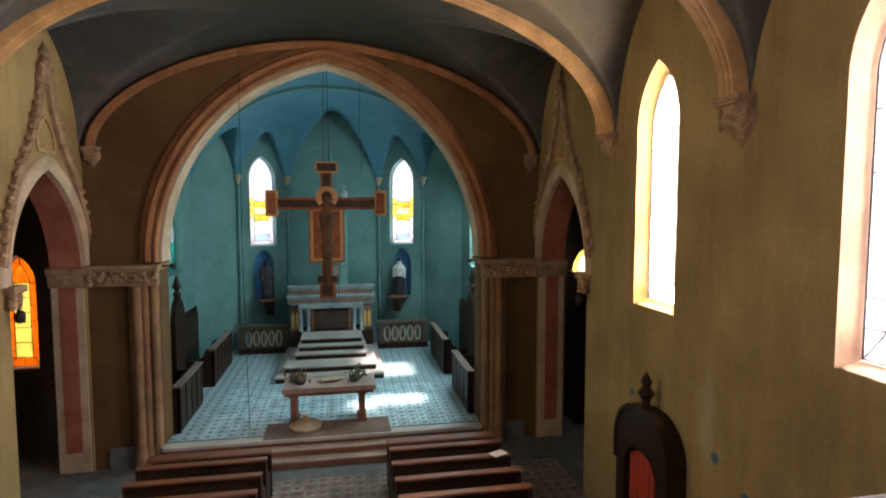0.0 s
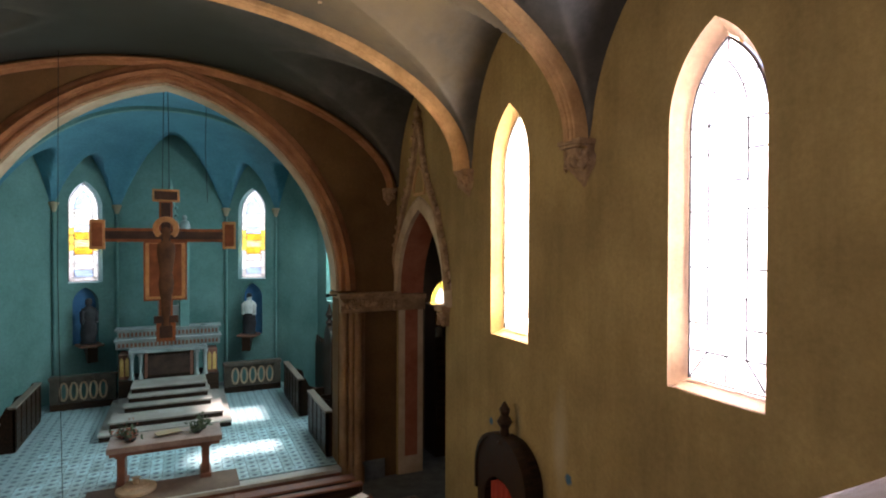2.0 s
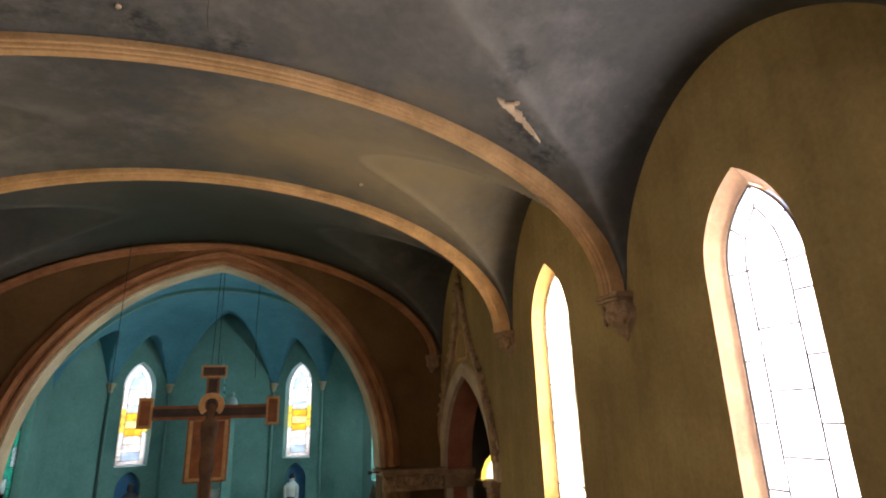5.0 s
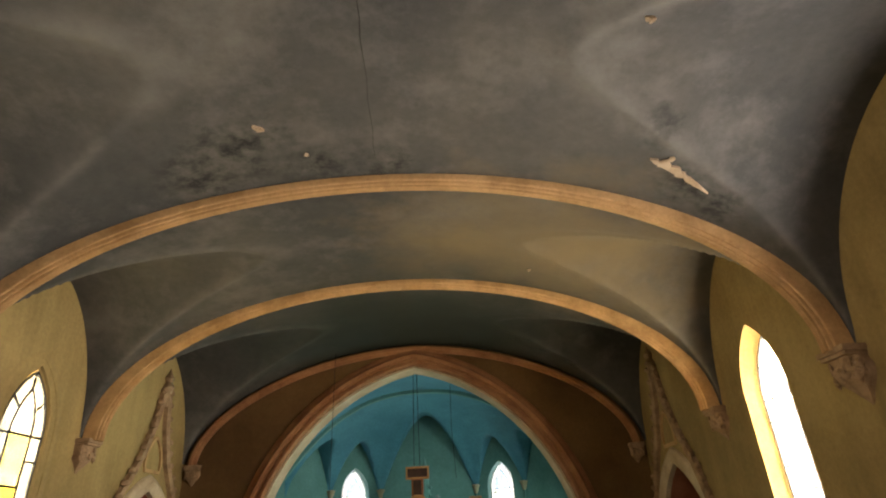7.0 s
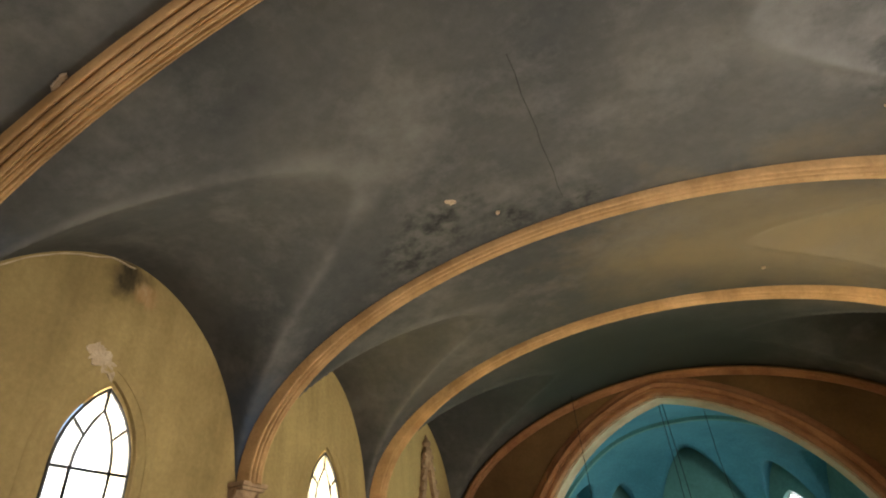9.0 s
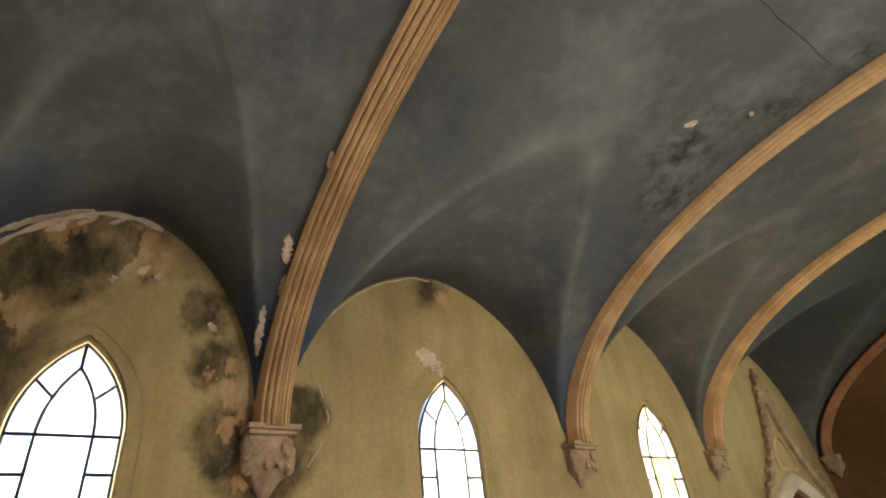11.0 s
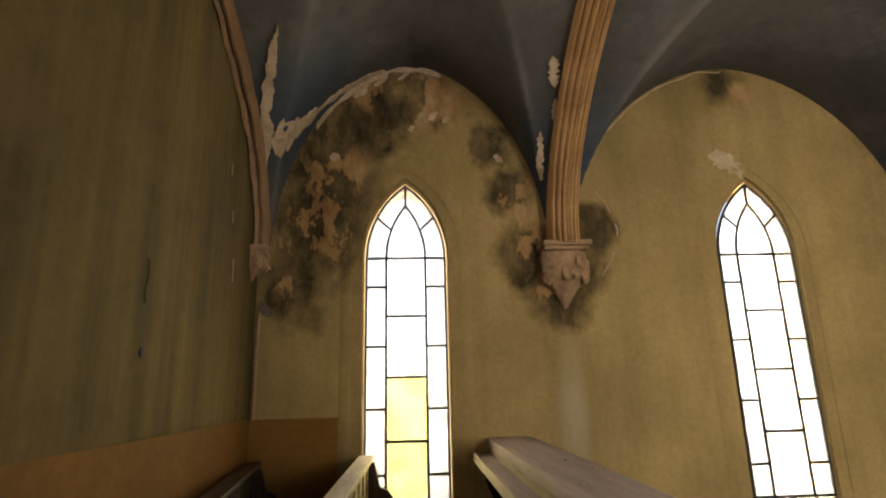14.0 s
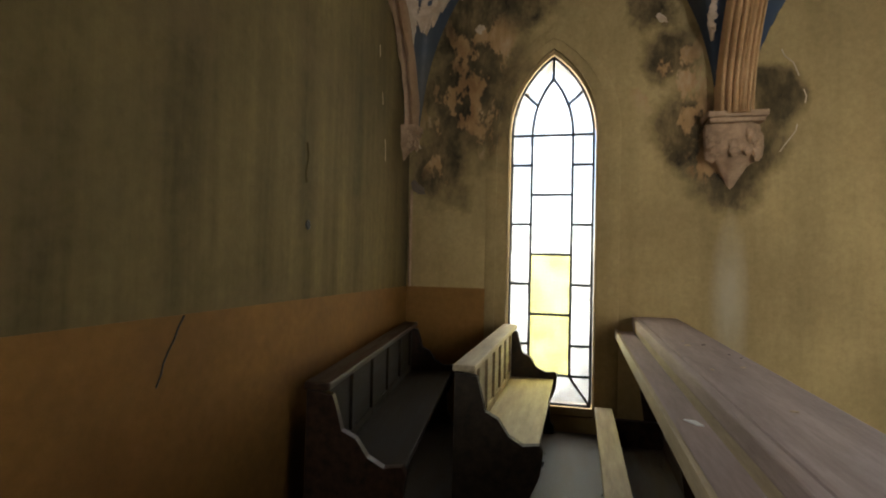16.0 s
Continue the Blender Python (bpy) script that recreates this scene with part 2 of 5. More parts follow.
DARKWOOD = surface("dark_stained_wood", (0.014, 0.008, 0.005), (0.045, 0.022, 0.011), 2.0, 9.0, 0.45, 0.2, grain=(1.0, 12.0, 12.0), vary=0.25)
REDWOOD = surface("red_brown_wood", (0.12, 0.045, 0.022), (0.24, 0.1, 0.05), 2.0, 9.0, 0.4, 0.2, grain=(1.0, 12.0, 12.0), vary=0.2)
DUSTYWOOD = surface("dusty_pale_wood", (0.26, 0.2, 0.12), (0.42, 0.34, 0.21), 2.0, 12.0, 0.7, 0.3, grain=(1.0, 8.0, 8.0))
RAILWOOD = surface("dusty_grey_pink_wood", (0.25, 0.185, 0.16), (0.4, 0.31, 0.27), 1.5, 14.0, 0.7, 0.3, grain=(0.7, 6.0, 6.0))
GALLERYFLOOR = surface("worn_varnished_boards", (0.014, 0.009, 0.005), (0.05, 0.032, 0.014), 3.0, 22.0, 0.36, 0.9, grain=(1.0, 5.0, 5.0))
NAVETILE = surface("grey_red_cement_tile", (0.2, 0.17, 0.14), (0.34, 0.3, 0.25), 3.0, 30.0, 0.5, 0.15, vary=0.35)
CHANCELTILE = surface("pale_blue_cement_tile", (0.33, 0.54, 0.57), (0.54, 0.74, 0.76), 5.0, 25.0, 0.4, 0.15, vary=0.3)
GROUT = surface("dark_joint_mortar", (0.1, 0.11, 0.11), (0.16, 0.17, 0.17), 4.0, 30.0, 0.9, 0.2)
MARBLE = surface("white_grey_marble", (0.15, 0.19, 0.19), (0.3, 0.35, 0.345), 2.0, 10.0, 0.35, 0.05)
STEPSTONE = surface("pale_step_stone", (0.4, 0.38, 0.34), (0.56, 0.53, 0.48), 2.0, 20.0, 0.5, 0.15)
TREAD = surface("worn_pinkish_step_stone", (0.26, 0.185, 0.155), (0.42, 0.32, 0.28), 2.0, 20.0, 0.5, 0.2)
WORNTREAD = surface("worn_grey_tread_stone", (0.24, 0.22, 0.19), (0.4, 0.38, 0.34), 2.0, 20.0, 0.5, 0.2)
RISER = surface("red_brown_riser", (0.16, 0.07, 0.045), (0.26, 0.12, 0.08), 2.0, 20.0, 0.6, 0.15)
GOLD = surface("gilded_panel", (0.55, 0.36, 0.1), (0.75, 0.52, 0.2), 6.0, 30.0, 0.4, 0.2, metal=0.6)
LEAD = surface("lead_came_metal", (0.02, 0.02, 0.02), (0.05, 0.05, 0.05), 4.0, 30.0, 0.6, 0.2, metal=0.5)
IRON = surface("black_iron", (0.015, 0.014, 0.013), (0.04, 0.036, 0.03), 4.0, 30.0, 0.55, 0.2, metal=0.6)
BLACKROBE = surface("dark_robe_paint", (0.02, 0.018, 0.02), (0.05, 0.045, 0.05), 4.0, 20.0, 0.6, 0.2)
WHITEROBE = surface("white_robe_paint", (0.5, 0.5, 0.48), (0.75, 0.74, 0.7), 4.0, 20.0, 0.6, 0.2)
PAPER = surface("white_paper", (0.75, 0.75, 0.74), (0.85, 0.85, 0.84), 3.0, 20.0, 0.8, 0.05)
FLOWER = surface("dried_red_petals", (0.22, 0.06, 0.04), (0.4, 0.14, 0.08), 12.0, 40.0, 0.8, 0.2, vary=0.3)
LEAF = surface("dull_green_leaf", (0.05, 0.075, 0.04), (0.1, 0.13, 0.07), 12.0, 40.0, 0.7, 0.2, vary=0.3)
CROSSRED = surface("red_brown_tempera", (0.17, 0.052, 0.018), (0.31, 0.11, 0.04), 3.0, 20.0, 0.5, 0.15)
CROSSGOLD = surface("worn_gold_border", (0.42, 0.2, 0.07), (0.55, 0.3, 0.12), 5.0, 20.0, 0.45, 0.15, metal=0.25)
CROSSDARK = surface("dark_tempera_panel", (0.03, 0.018, 0.015), (0.08, 0.045, 0.03), 3.0, 20.0, 0.5, 0.1)
FLESH = surface("faded_painted_figure", (0.06, 0.028, 0.014), (0.15, 0.072, 0.036), 4.0, 20.0, 0.6, 0.1)
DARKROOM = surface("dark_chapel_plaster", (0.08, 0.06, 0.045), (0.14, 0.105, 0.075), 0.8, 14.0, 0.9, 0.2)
CURTAIN = surface("red_velvet_curtain", (0.3, 0.035, 0.02), (0.45, 0.06, 0.035), 3.0, 30.0, 0.8, 0.3, grain=(9.0, 9.0, 0.6))


def glass(name, tint, clear=0.85):
    m, n, l, p = material(name)
    n.remove(p)
    out = n["Material Output"]
    t = n.new("ShaderNodeBsdfTransparent")
    tc = n.new("ShaderNodeTexCoord")
    no = texture(n, l, "ShaderNodeTexNoise", 5.0, tc.outputs["Object"], 6.0, 0.6)
    col = ramp(n, l, no.outputs[0], ((0.3, tuple(c * 0.75 for c in tint)), (0.65, tint))).outputs[0]
    l.new(col, t.inputs[0])
    tr = n.new("ShaderNodeBsdfTranslucent")
    l.new(col, tr.inputs[0])
    gl = n.new("ShaderNodeBsdfGlossy")
    gl.inputs["Roughness"].default_value = 0.15
    a, b = n.new("ShaderNodeMixShader"), n.new("ShaderNodeMixShader")
    a.inputs[0].default_value, b.inputs[0].default_value = 1 - clear, 0.04
    l.new(t.outputs[0], a.inputs[1]), l.new(tr.outputs[0], a.inputs[2])
    l.new(a.outputs[0], b.inputs[1]), l.new(gl.outputs[0], b.inputs[2])
    l.new(b.outputs[0], out.inputs[0])
    return m


CLEAR = glass("frosted_clear_glass", (0.97, 0.98, 0.96))
YELLOW = glass("yellow_glass", (1.0, 0.74, 0.2))
CREAMGLASS = glass("cream_glass", (1.0, 0.97, 0.6))
PALEYELLOW = glass("pale_yellow_glass", (1.0, 0.88, 0.36))
AMBER = glass("amber_glass", (1.0, 0.42, 0.03))
TEALGLASS = glass("turquoise_glass", (0.1, 0.8, 0.62))
PALEBLUE = glass("pale_blue_glass", (0.72, 0.85, 1.0))


for m in (DARKWOOD, REAR, DADO, GALLERYFLOOR):
    m.node_tree.nodes["Principled BSDF"].inputs["Specular IOR Level"].default_value = 0.2


# ---- mesh helpers ----
def part(name, bm, mat, parent=None, label="", smooth=None):
    """Link a bmesh as one mesh object, under a thing or part if given."""
    bmesh.ops.recalc_face_normals(bm, faces=bm.faces)
    me = bpy.data.meshes.new(name)
    bm.to_mesh(me)
    bm.free()
    if smooth:
        for p in me.polygons:
            p.use_smooth = True
        me.set_sharp_from_angle(angle=radians(smooth))
    me.materials.append(mat)
    ob = new(name, me)
    ob.parent = parent
    if label:
        tagged(ob, label)
    return ob


def thing(name, m, label, category, group="", kind=""):
    ob = new(name)
    ob.empty_display_size = 0.1
    ob.matrix_world = m
    return tagged(ob, label, category, group, kind)


def box(bm, x0, x1, y0, y1, z0, z1, bevel=0.0):
    v = [bm.verts.new((x, y, z)) for x in (x0, x1) for y in (y0, y1) for z in (z0, z1)]
    f = [bm.faces.new([v[i] for i in q]) for q in ((0, 1, 3, 2), (4, 6, 7, 5), (0, 4, 5, 1), (2, 3, 7, 6), (0, 2, 6, 4), (1, 5, 7, 3))]
    if bevel:
        bmesh.ops.bevel(bm, geom=list({e for q in f for e in q.edges}), offset=bevel, segments=2, affect="EDGES", profile=0.6)
    return bm


def prism(bm, outline, to3, d0, d1):
    """Extrude a plane outline (u, v) from depth d0 to d1."""
    a = [bm.verts.new(to3(u, v, d0)) for u, v in outline]
    b = [bm.verts.new(to3(u, v, d1)) for u, v in outline]
    bm.faces.new(a), bm.faces.new(b[::-1])
    k = len(a)
    for i in range(k):
        bm.faces.new((a[i], b[i], b[(i + 1) % k], a[(i + 1) % k]))
    return bm


def pierced(bm, outline, holes, to3, d0, d1):
    """A slab with openings that go through it."""
    edges = []
    for loop in (outline, *holes):
        vs = [bm.verts.new(to3(u, v, d0)) for u, v in loop]
        edges += [bm.edges.new((vs[i], vs[(i + 1) % len(vs)])) for i in range(len(vs))]
    made = bmesh.ops.triangle_fill(bm, use_beauty=True, edges=edges)
    faces = [g for g in made["geom"] if isinstance(g, bmesh.types.BMFace)]
    ext = bmesh.ops.extrude_face_region(bm, geom=faces, use_keep_orig=True)
    shift = Vector(to3(0, 0, d1)) - Vector(to3(0, 0, d0))
    bmesh.ops.translate(bm, verts=[g for g in ext["geom"] if isinstance(g, bmesh.types.BMVert)], vec=shift)
    return bm


def sweep(bm, path, prof, to3, closed=False, caps=True):
    """Carry a section (along the normal, across) down a plane path (u, v)."""
    rings, k = [], len(path)
    for i in range(k):
        p, q = (path[i - 1], path[(i + 1) % k]) if closed else (path[max(0, i - 1)], path[min(k - 1, i + 1)])
        tu, tv = q[0] - p[0], q[1] - p[1]
        s = math.hypot(tu, tv) or 1.0
        nu, nv = -tv / s, tu / s
        rings.append([bm.verts.new(to3(path[i][0] + nu * a, path[i][1] + nv * a, b)) for a, b in prof])
    m = len(prof)
    for i in range(k if closed else k - 1):
        r, t = rings[i], rings[(i + 1) % k]
        for j in range(m):
            bm.faces.new((r[j], r[(j + 1) % m], t[(j + 1) % m], t[j]))
    if caps and not closed:
        bm.faces.new(rings[0]), bm.faces.new(rings[-1][::-1])
    return bm


def loft(bm, loops, close=True):
    rings = [[bm.verts.new(p) for p in loop] for loop in loops]
    k = len(rings[0])
    for r, t in zip(rings, rings[1:]):
        for j in range(k if close else k - 1):
            bm.faces.new((r[j], r[(j + 1) % k], t[(j + 1) % k], t[j]))
    return rings


def lathe(bm, prof, n=12, cx=0.0, cy=0.0, sx=1.0, sy=1.0):
    rings = [[bm.verts.new((cx + sx * r * math.cos(2 * math.pi * i / n), cy + sy * r * math.sin(2 * math.pi * i / n), z)) for i in range(n)] for r, z in prof]
    for r, t in zip(rings, rings[1:]):
        for j in range(n):
            bm.faces.new((r[j], r[(j + 1) % n], t[(j + 1) % n], t[j]))
    bm.faces.new(rings[0][::-1]), bm.faces.new(rings[-1])
    return bm


def tube(bm, pts, r, n=6):
    rings = []
    for i, p in enumerate(pts):
        d = (Vector(pts[min(i + 1, len(pts) - 1)]) - Vector(pts[max(i - 1, 0)])).normalized()
        a = d.orthogonal().normalized()
        b = d.cross(a)
        rings.append([bm.verts.new(Vector(p) + r * (math.cos(2 * math.pi * j / n) * a + math.sin(2 * math.pi * j / n) * b)) for j in range(n)])
    for s, t in zip(rings, rings[1:]):
        for j in range(n):
            bm.faces.new((s[j], s[(j + 1) % n], t[(j + 1) % n], t[j]))
    bm.faces.new(rings[0][::-1]), bm.faces.new(rings[-1])
    return bm


def gothic(c, a, zb, zs, zt, n=10):
    """Outline of a pointed opening, from its foot on the low side, over the point, to the other foot."""
    r = zt - zs
    big = (a * a + r * r) / (2 * a)
    top = math.asin(min(1.0, r / big)) if big > a else math.pi / 2
    left = [(c - a + big - big * math.cos(top * i / n), zs + big * math.sin(top * i / n)) for i in range(n + 1)]
    right = [(2 * c - u, v) for u, v in left[-2::-1]]
    return [(c - a, zb)] + left + right + [(c + a, zb)]


def rough_up(bm, amount, scale, seed=0):
    for v in bm.verts:
        v.co += noise.noise_vector(v.co * scale + Vector((seed * 3.1, seed * 1.7, 0))) * amount
    return bm


def flake(name, at, normal, r, seed, mat, parent, stretch=1.0):
    """A ragged scrap of bare or lifting plaster, a few millimetres proud of its wall."""
    rnd = random.Random(seed)
    nrm = Vector(normal).normalized()
    a = nrm.orthogonal().normalized()
    b = nrm.cross(a)
    if abs(a.z) > abs(b.z):
        a, b = b, a
    k = 40
    rim = []
    for i in range(k):
        t = 2 * math.pi * i / k
        f = r * (0.8 + 0.55 * noise.noise(Vector((1.3 * math.cos(t), 1.3 * math.sin(t), seed * 2.7))) + 0.25 * noise.noise(Vector((5 * math.cos(t), 5 * math.sin(t), seed * 1.3))))
        rim.append(Vector(at) + a * f * math.cos(t) + b * f * stretch * math.sin(t))
    bm = bmesh.new()
    low = [bm.verts.new(p - nrm * 0.01) for p in rim]
    top = [bm.verts.new(p + nrm * (0.004 + 0.012 * rnd.random())) for p in rim]
    mid = bm.verts.new(Vector(at) + nrm * 0.006)
    for i in range(k):
        j = (i + 1) % k
        bm.faces.new((low[i], low[j], top[j], top[i]))
        bm.faces.new((top[i], top[j], mid))
    return part(name, bm, mat, parent)


# ---- plan ----
W = 4.0                     # half the nave's width
REAR_Y, FRONT_Y = -1.63, 10.0
RIBS = (1.02, 4.47, 7.02)
SPRING, CROWN = 5.54, 7.5
BAYS = ((REAR_Y, RIBS[0]), (RIBS[0], RIBS[1]), (RIBS[1], RIBS[2]), (RIBS[2], FRONT_Y))
FLOOR2 = 2.97               # gallery floor
CHANCEL = 0.36              # chancel floor


def left_wall(u, v, d):
    return (-W - d, u, v)


def right_wall(u, v, d):
    return (W + d, u, v)


def front_wall(u, v, d):
    return (u, FRONT_Y + d, v)


# ---- nave walls ----
WINDOWS = ((-1, -0.36, 3.1, 0.374), (-1, 2.82, 3.1, 0.374), (-1, 5.965, 3.1, 0.374), (1, 2.926, 3.28, 0.441), (1, 5.924, 3.28, 0.441))
SIDE_ARCH = dict(c=8.86, a=1.08, zb=0.0, zs=3.5, zt=5.1)
for s, name, to3 in ((-1, "wall_left", left_wall), (1, "wall_right", right_wall)):
    holes = [gothic(y, a, zb, 5.5, 6.28 if s > 0 else 6.21) for side, y, zb, a in WINDOWS if side == s]
    holes.append(gothic(SIDE_ARCH["c"], SIDE_ARCH["a"], -0.15, SIDE_ARCH["zs"], SIDE_ARCH["zt"]))
    bm = pierced(bmesh.new(), [(REAR_Y - 0.4, -0.4), (FRONT_Y + 0.4, -0.4), (FRONT_Y + 0.4, 8.0), (REAR_Y - 0.4, 8.0)], holes, to3, 0.0, 0.5)
    tagged(part(name, bm, PLASTER), "olive ochre plastered nave wall with damp stains and peeling paint", "wall", kind="structure")
ring = [(0.66 * math.cos(2 * math.pi * i / 32), 6.35 + 0.66 * math.sin(2 * math.pi * i / 32)) for i in range(32)]
bm = pierced(bmesh.new(), [(-W, -0.4), (W, -0.4), (W, 8.0), (-W, 8.0)], [ring], lambda u, v, d: (u, REAR_Y - d, v), 0.0, 0.4)
wall_rear = tagged(part("wall_rear", bm, REAR), "brown plastered rear wall above a peach dado", "wall", kind="structure")
bm = pierced(bmesh.new(), [(-W, -0.4), (W, -0.4), (W, 8.6), (-W, 8.6)], [gothic(0, 2.85, -0.2, 3.6, 7.1, 18)], front_wall, 0.0, 0.45)
wall_front = tagged(part("wall_front", bm, BROWNWALL), "brown plastered chancel wall with a wide pointed arch", "wall", kind="structure")

# vault
def vault_height(x, y, arris=False):
    f = min(1.0, max(0.0, (y - RIBS[2]) / (FRONT_Y - RIBS[2])))
    p = 2.0 - 0.2 * f * f * (3 - 2 * f)     # lower shoulders towards the chancel wall
    a = SPRING + (CROWN - SPRING) * max(0.0, 1 - abs(x / 3.97) ** p) ** (1 / p)
    for y0, y1 in BAYS:
        if y0 <= y <= y1:
            t = (y - (y0 + y1) / 2) / ((y1 - y0) / 2 - 0.1)
            b = SPRING - 0.05 + 1.86 * math.sqrt(max(0.0, 1 - abs(t) ** 1.8))
            d = b - a
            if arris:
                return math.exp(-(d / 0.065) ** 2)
            return max(a, b) + 0.03 * math.exp(-(d / 0.1) ** 2) - 0.022 * math.exp(-(d / 0.03) ** 2)
    return 0.0 if arris else a


bm = bmesh.new()
NX, rows = 260, []
ys = [y0 + (y1 - y0) * i / 90 for y0, y1 in BAYS for i in range(90)] + [FRONT_Y]
for y in ys:
    rows.append([bm.verts.new((-W - 0.02 + (2 * W + 0.04) * i / NX, y, vault_height(-W + 2 * W * i / NX, y))) for i in range(NX + 1)])
for r, t in zip(rows, rows[1:]):
    for i in range(NX):
        bm.faces.new((r[i], r[i + 1], t[i + 1], t[i]))
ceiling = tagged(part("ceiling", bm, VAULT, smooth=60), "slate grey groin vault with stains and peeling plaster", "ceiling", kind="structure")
# mask for the highlight coloured along the groins
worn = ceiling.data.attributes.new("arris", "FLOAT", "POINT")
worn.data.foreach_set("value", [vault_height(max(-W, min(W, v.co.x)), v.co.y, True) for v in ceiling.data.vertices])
mod = ceiling.modifiers.new("thickness", "SOLIDIFY")
mod.thickness, mod.offset = 0.1, 1.0
# unseen cover above the vaults, added against leaking sky light
bm = box(bmesh.new(), -4.6, 4.6, -2.4, 18.6, 8.9, 9.1)
tagged(part("roof", bm, DARKROOM), "unseen slab added over the vaults to keep sky light out", "roof", kind="structure")

# ribs and corbels
def reeds(spec):
    """A row of half-round reeds: (centre across, radius, depth of the root)."""
    return [(-d - r * 1.15 * math.sin(math.pi * i / 6), c - r * math.cos(math.pi * i / 6)) for c, r, d in spec for i in range(7)]


RIBSIDE = reeds(((-0.172, 0.028, 0.03), (-0.11, 0.03, 0.075)))
RIBMID = reeds(((-0.046, 0.03, 0.105), (0.0, 0.014, 0.12), (0.046, 0.03, 0.105)))


def arc(a, b, z0, n=48, lo=0.0, hi=1.0):
    return [(a * math.cos(math.pi * (1 - (lo + (hi - lo) * i / n))), z0 + b * math.sin(math.pi * (lo + (hi - lo) * i / n))) for i in range(n + 1)]


def corbel_mesh(r=0.21, h=0.56):
    """A carved drop corbel against a wall at local x = 0, its top at z = 0."""
    bm = bmesh.new()
    box(bm, -0.05, r * 1.15, -r, r, -0.05, 0.0, 0.008)
    box(bm, -0.05, r * 1.05, -r * 0.92, r * 0.92, -0.085, -0.05, 0.01)
    prof = [(0.9, -0.085), (0.9, -0.15), (0.97, -0.2), (0.92, -0.27), (0.86, -0.33), (0.7, -0.37), (0.5, -0.41), (0.36, -0.46), (0.24, -0.5), (0.13, -0.54), (0.03, -0.57)]
    loops = []
    for f, z in prof:
        ring = []
        for i in range(21):
            t = math.pi * i / 20
            sx, cy = math.sin(t) ** 0.6, math.copysign(abs(math.cos(t)) ** 0.6, math.cos(t))
            k = 1 + 0.07 * math.cos(7 * t + z * 26)
            ring.append(Vector((r * f * sx * k - 0.01, r * f * cy * k, z * h / 0.57)))
        loops.append(ring)
    loft(bm, loops, close=False)
    return rough_up(bm, 0.014, 9.0)


lm = bmesh.new()
bmesh.ops.create_icosphere(lm, subdivisions=1, radius=0.05)
rough_up(lm, 0.018, 30.0)
LEAFMESH = bpy.data.meshes.new("carved_leaf")
lm.to_mesh(LEAFMESH)
lm.free()
LEAFMESH.materials.append(STONE)


def corbel(x, y, z, face, size=1.0, name="corbel"):
    m = pose(x, y, z, 0, 0, face)
    th = thing(name, m, "carved pinkish stucco drop corbel below a vault rib", "corbel", "corbels of the nave vault")
    part("carved_body", corbel_mesh(0.21 * size, 0.57 * size), STONE, th, smooth=40)
    rnd = random.Random(4)
    for i in range(20):
        t, dz = rnd.uniform(0.12, 0.88) * math.pi, rnd.uniform(-0.34, -0.12)
        leaf = new("carved_leaf", LEAFMESH)
        leaf.parent = th
        r = 0.21 * size
        leaf.matrix_local = pose(r * 0.92 * math.sin(t) ** 0.6, r * 0.92 * math.copysign(abs(math.cos(t)) ** 0.6, math.cos(t)), dz * size, rnd.uniform(-40, 40), 0, 90 - math.degrees(t)) @ Matrix.Diagonal((0.6 * size, size, rnd.uniform(0.9, 1.6) * size, 1))
    return th


for y in RIBS:
    wide = 1.0 if y < 2 else (0.86 if y < 5 else 0.72)
    rib = thing("vault_rib", pose(0, y, 0), "ochre moulded plaster rib spanning the vault", "rib", "transverse ribs of the vault")
    for name, sub in (("side_moulding", [(0.2, -0.2), (0.0, -0.2)] + RIBSIDE + [(0.2, -0.079)]), ("centre_roll", [(0.2, -0.078)] + RIBMID + [(0.2, 0.078)]),
                      ("side_moulding", [(0.2, 0.079)] + [(a, -b) for a, b in RIBSIDE[::-1]] + [(0.0, 0.2), (0.2, 0.2)])):
        bm = sweep(bmesh.new(), arc(3.84, 1.93, SPRING), [(a * (0.95 if y < 2 else 0.66), b * wide * (0.6 if y < 2 else 0.54)) for a, b in sub], lambda u, v, d: (u, d, v))
        part(name, bm, OCHRE, rib, smooth=50)
    for s in (-1, 1):
        corbel(s * W, y, SPRING + 0.02, 0 if s < 0 else 180, wide)
for s in (-1, 1):
    corbel(s * (W - 0.18), FRONT_Y, SPRING, -90, 0.6)
rib = thing("wall_rib", pose(0, FRONT_Y, 0), "slender ochre plaster rib along the chancel wall", "rib")
line = [(-3.86 * math.cos(math.pi * i / 60), SPRING + 1.87 * max(0.0, 1 - abs(math.cos(math.pi * i / 60)) ** 1.8) ** (1 / 1.8)) for i in range(61)]
part("roll", sweep(bmesh.new(), line, [(0.02, -0.06), (0.0, -0.06), (-0.03, -0.07), (-0.045, -0.095), (-0.03, -0.12), (0.02, -0.125)], lambda u, v, d: (u, d, v)), ARCHOCHRE, rib, smooth=50)
part("fillet", sweep(bmesh.new(), line, [(0.02, 0.0), (-0.075, 0.0), (-0.08, -0.03), (-0.045, -0.059), (0.02, -0.059)], lambda u, v, d: (u, d, v)), ARCHOCHRE, rib, smooth=50)
rib = thing("wall_rib", pose(0, REAR_Y, 0), "peeling plaster rib along the rear wall", "rib")
bm = sweep(bmesh.new(), arc(3.86, 1.92, SPRING, 90), [(0.02, 0.056), (-0.06, 0.056), (-0.085, 0.07), (-0.09, 0.095), (-0.05, 0.12), (0.02, 0.12)], lambda u, v, d: (u, d, v))
part("roll", rough_up(bm, 0.01, 6.0), TAN, rib, smooth=50)
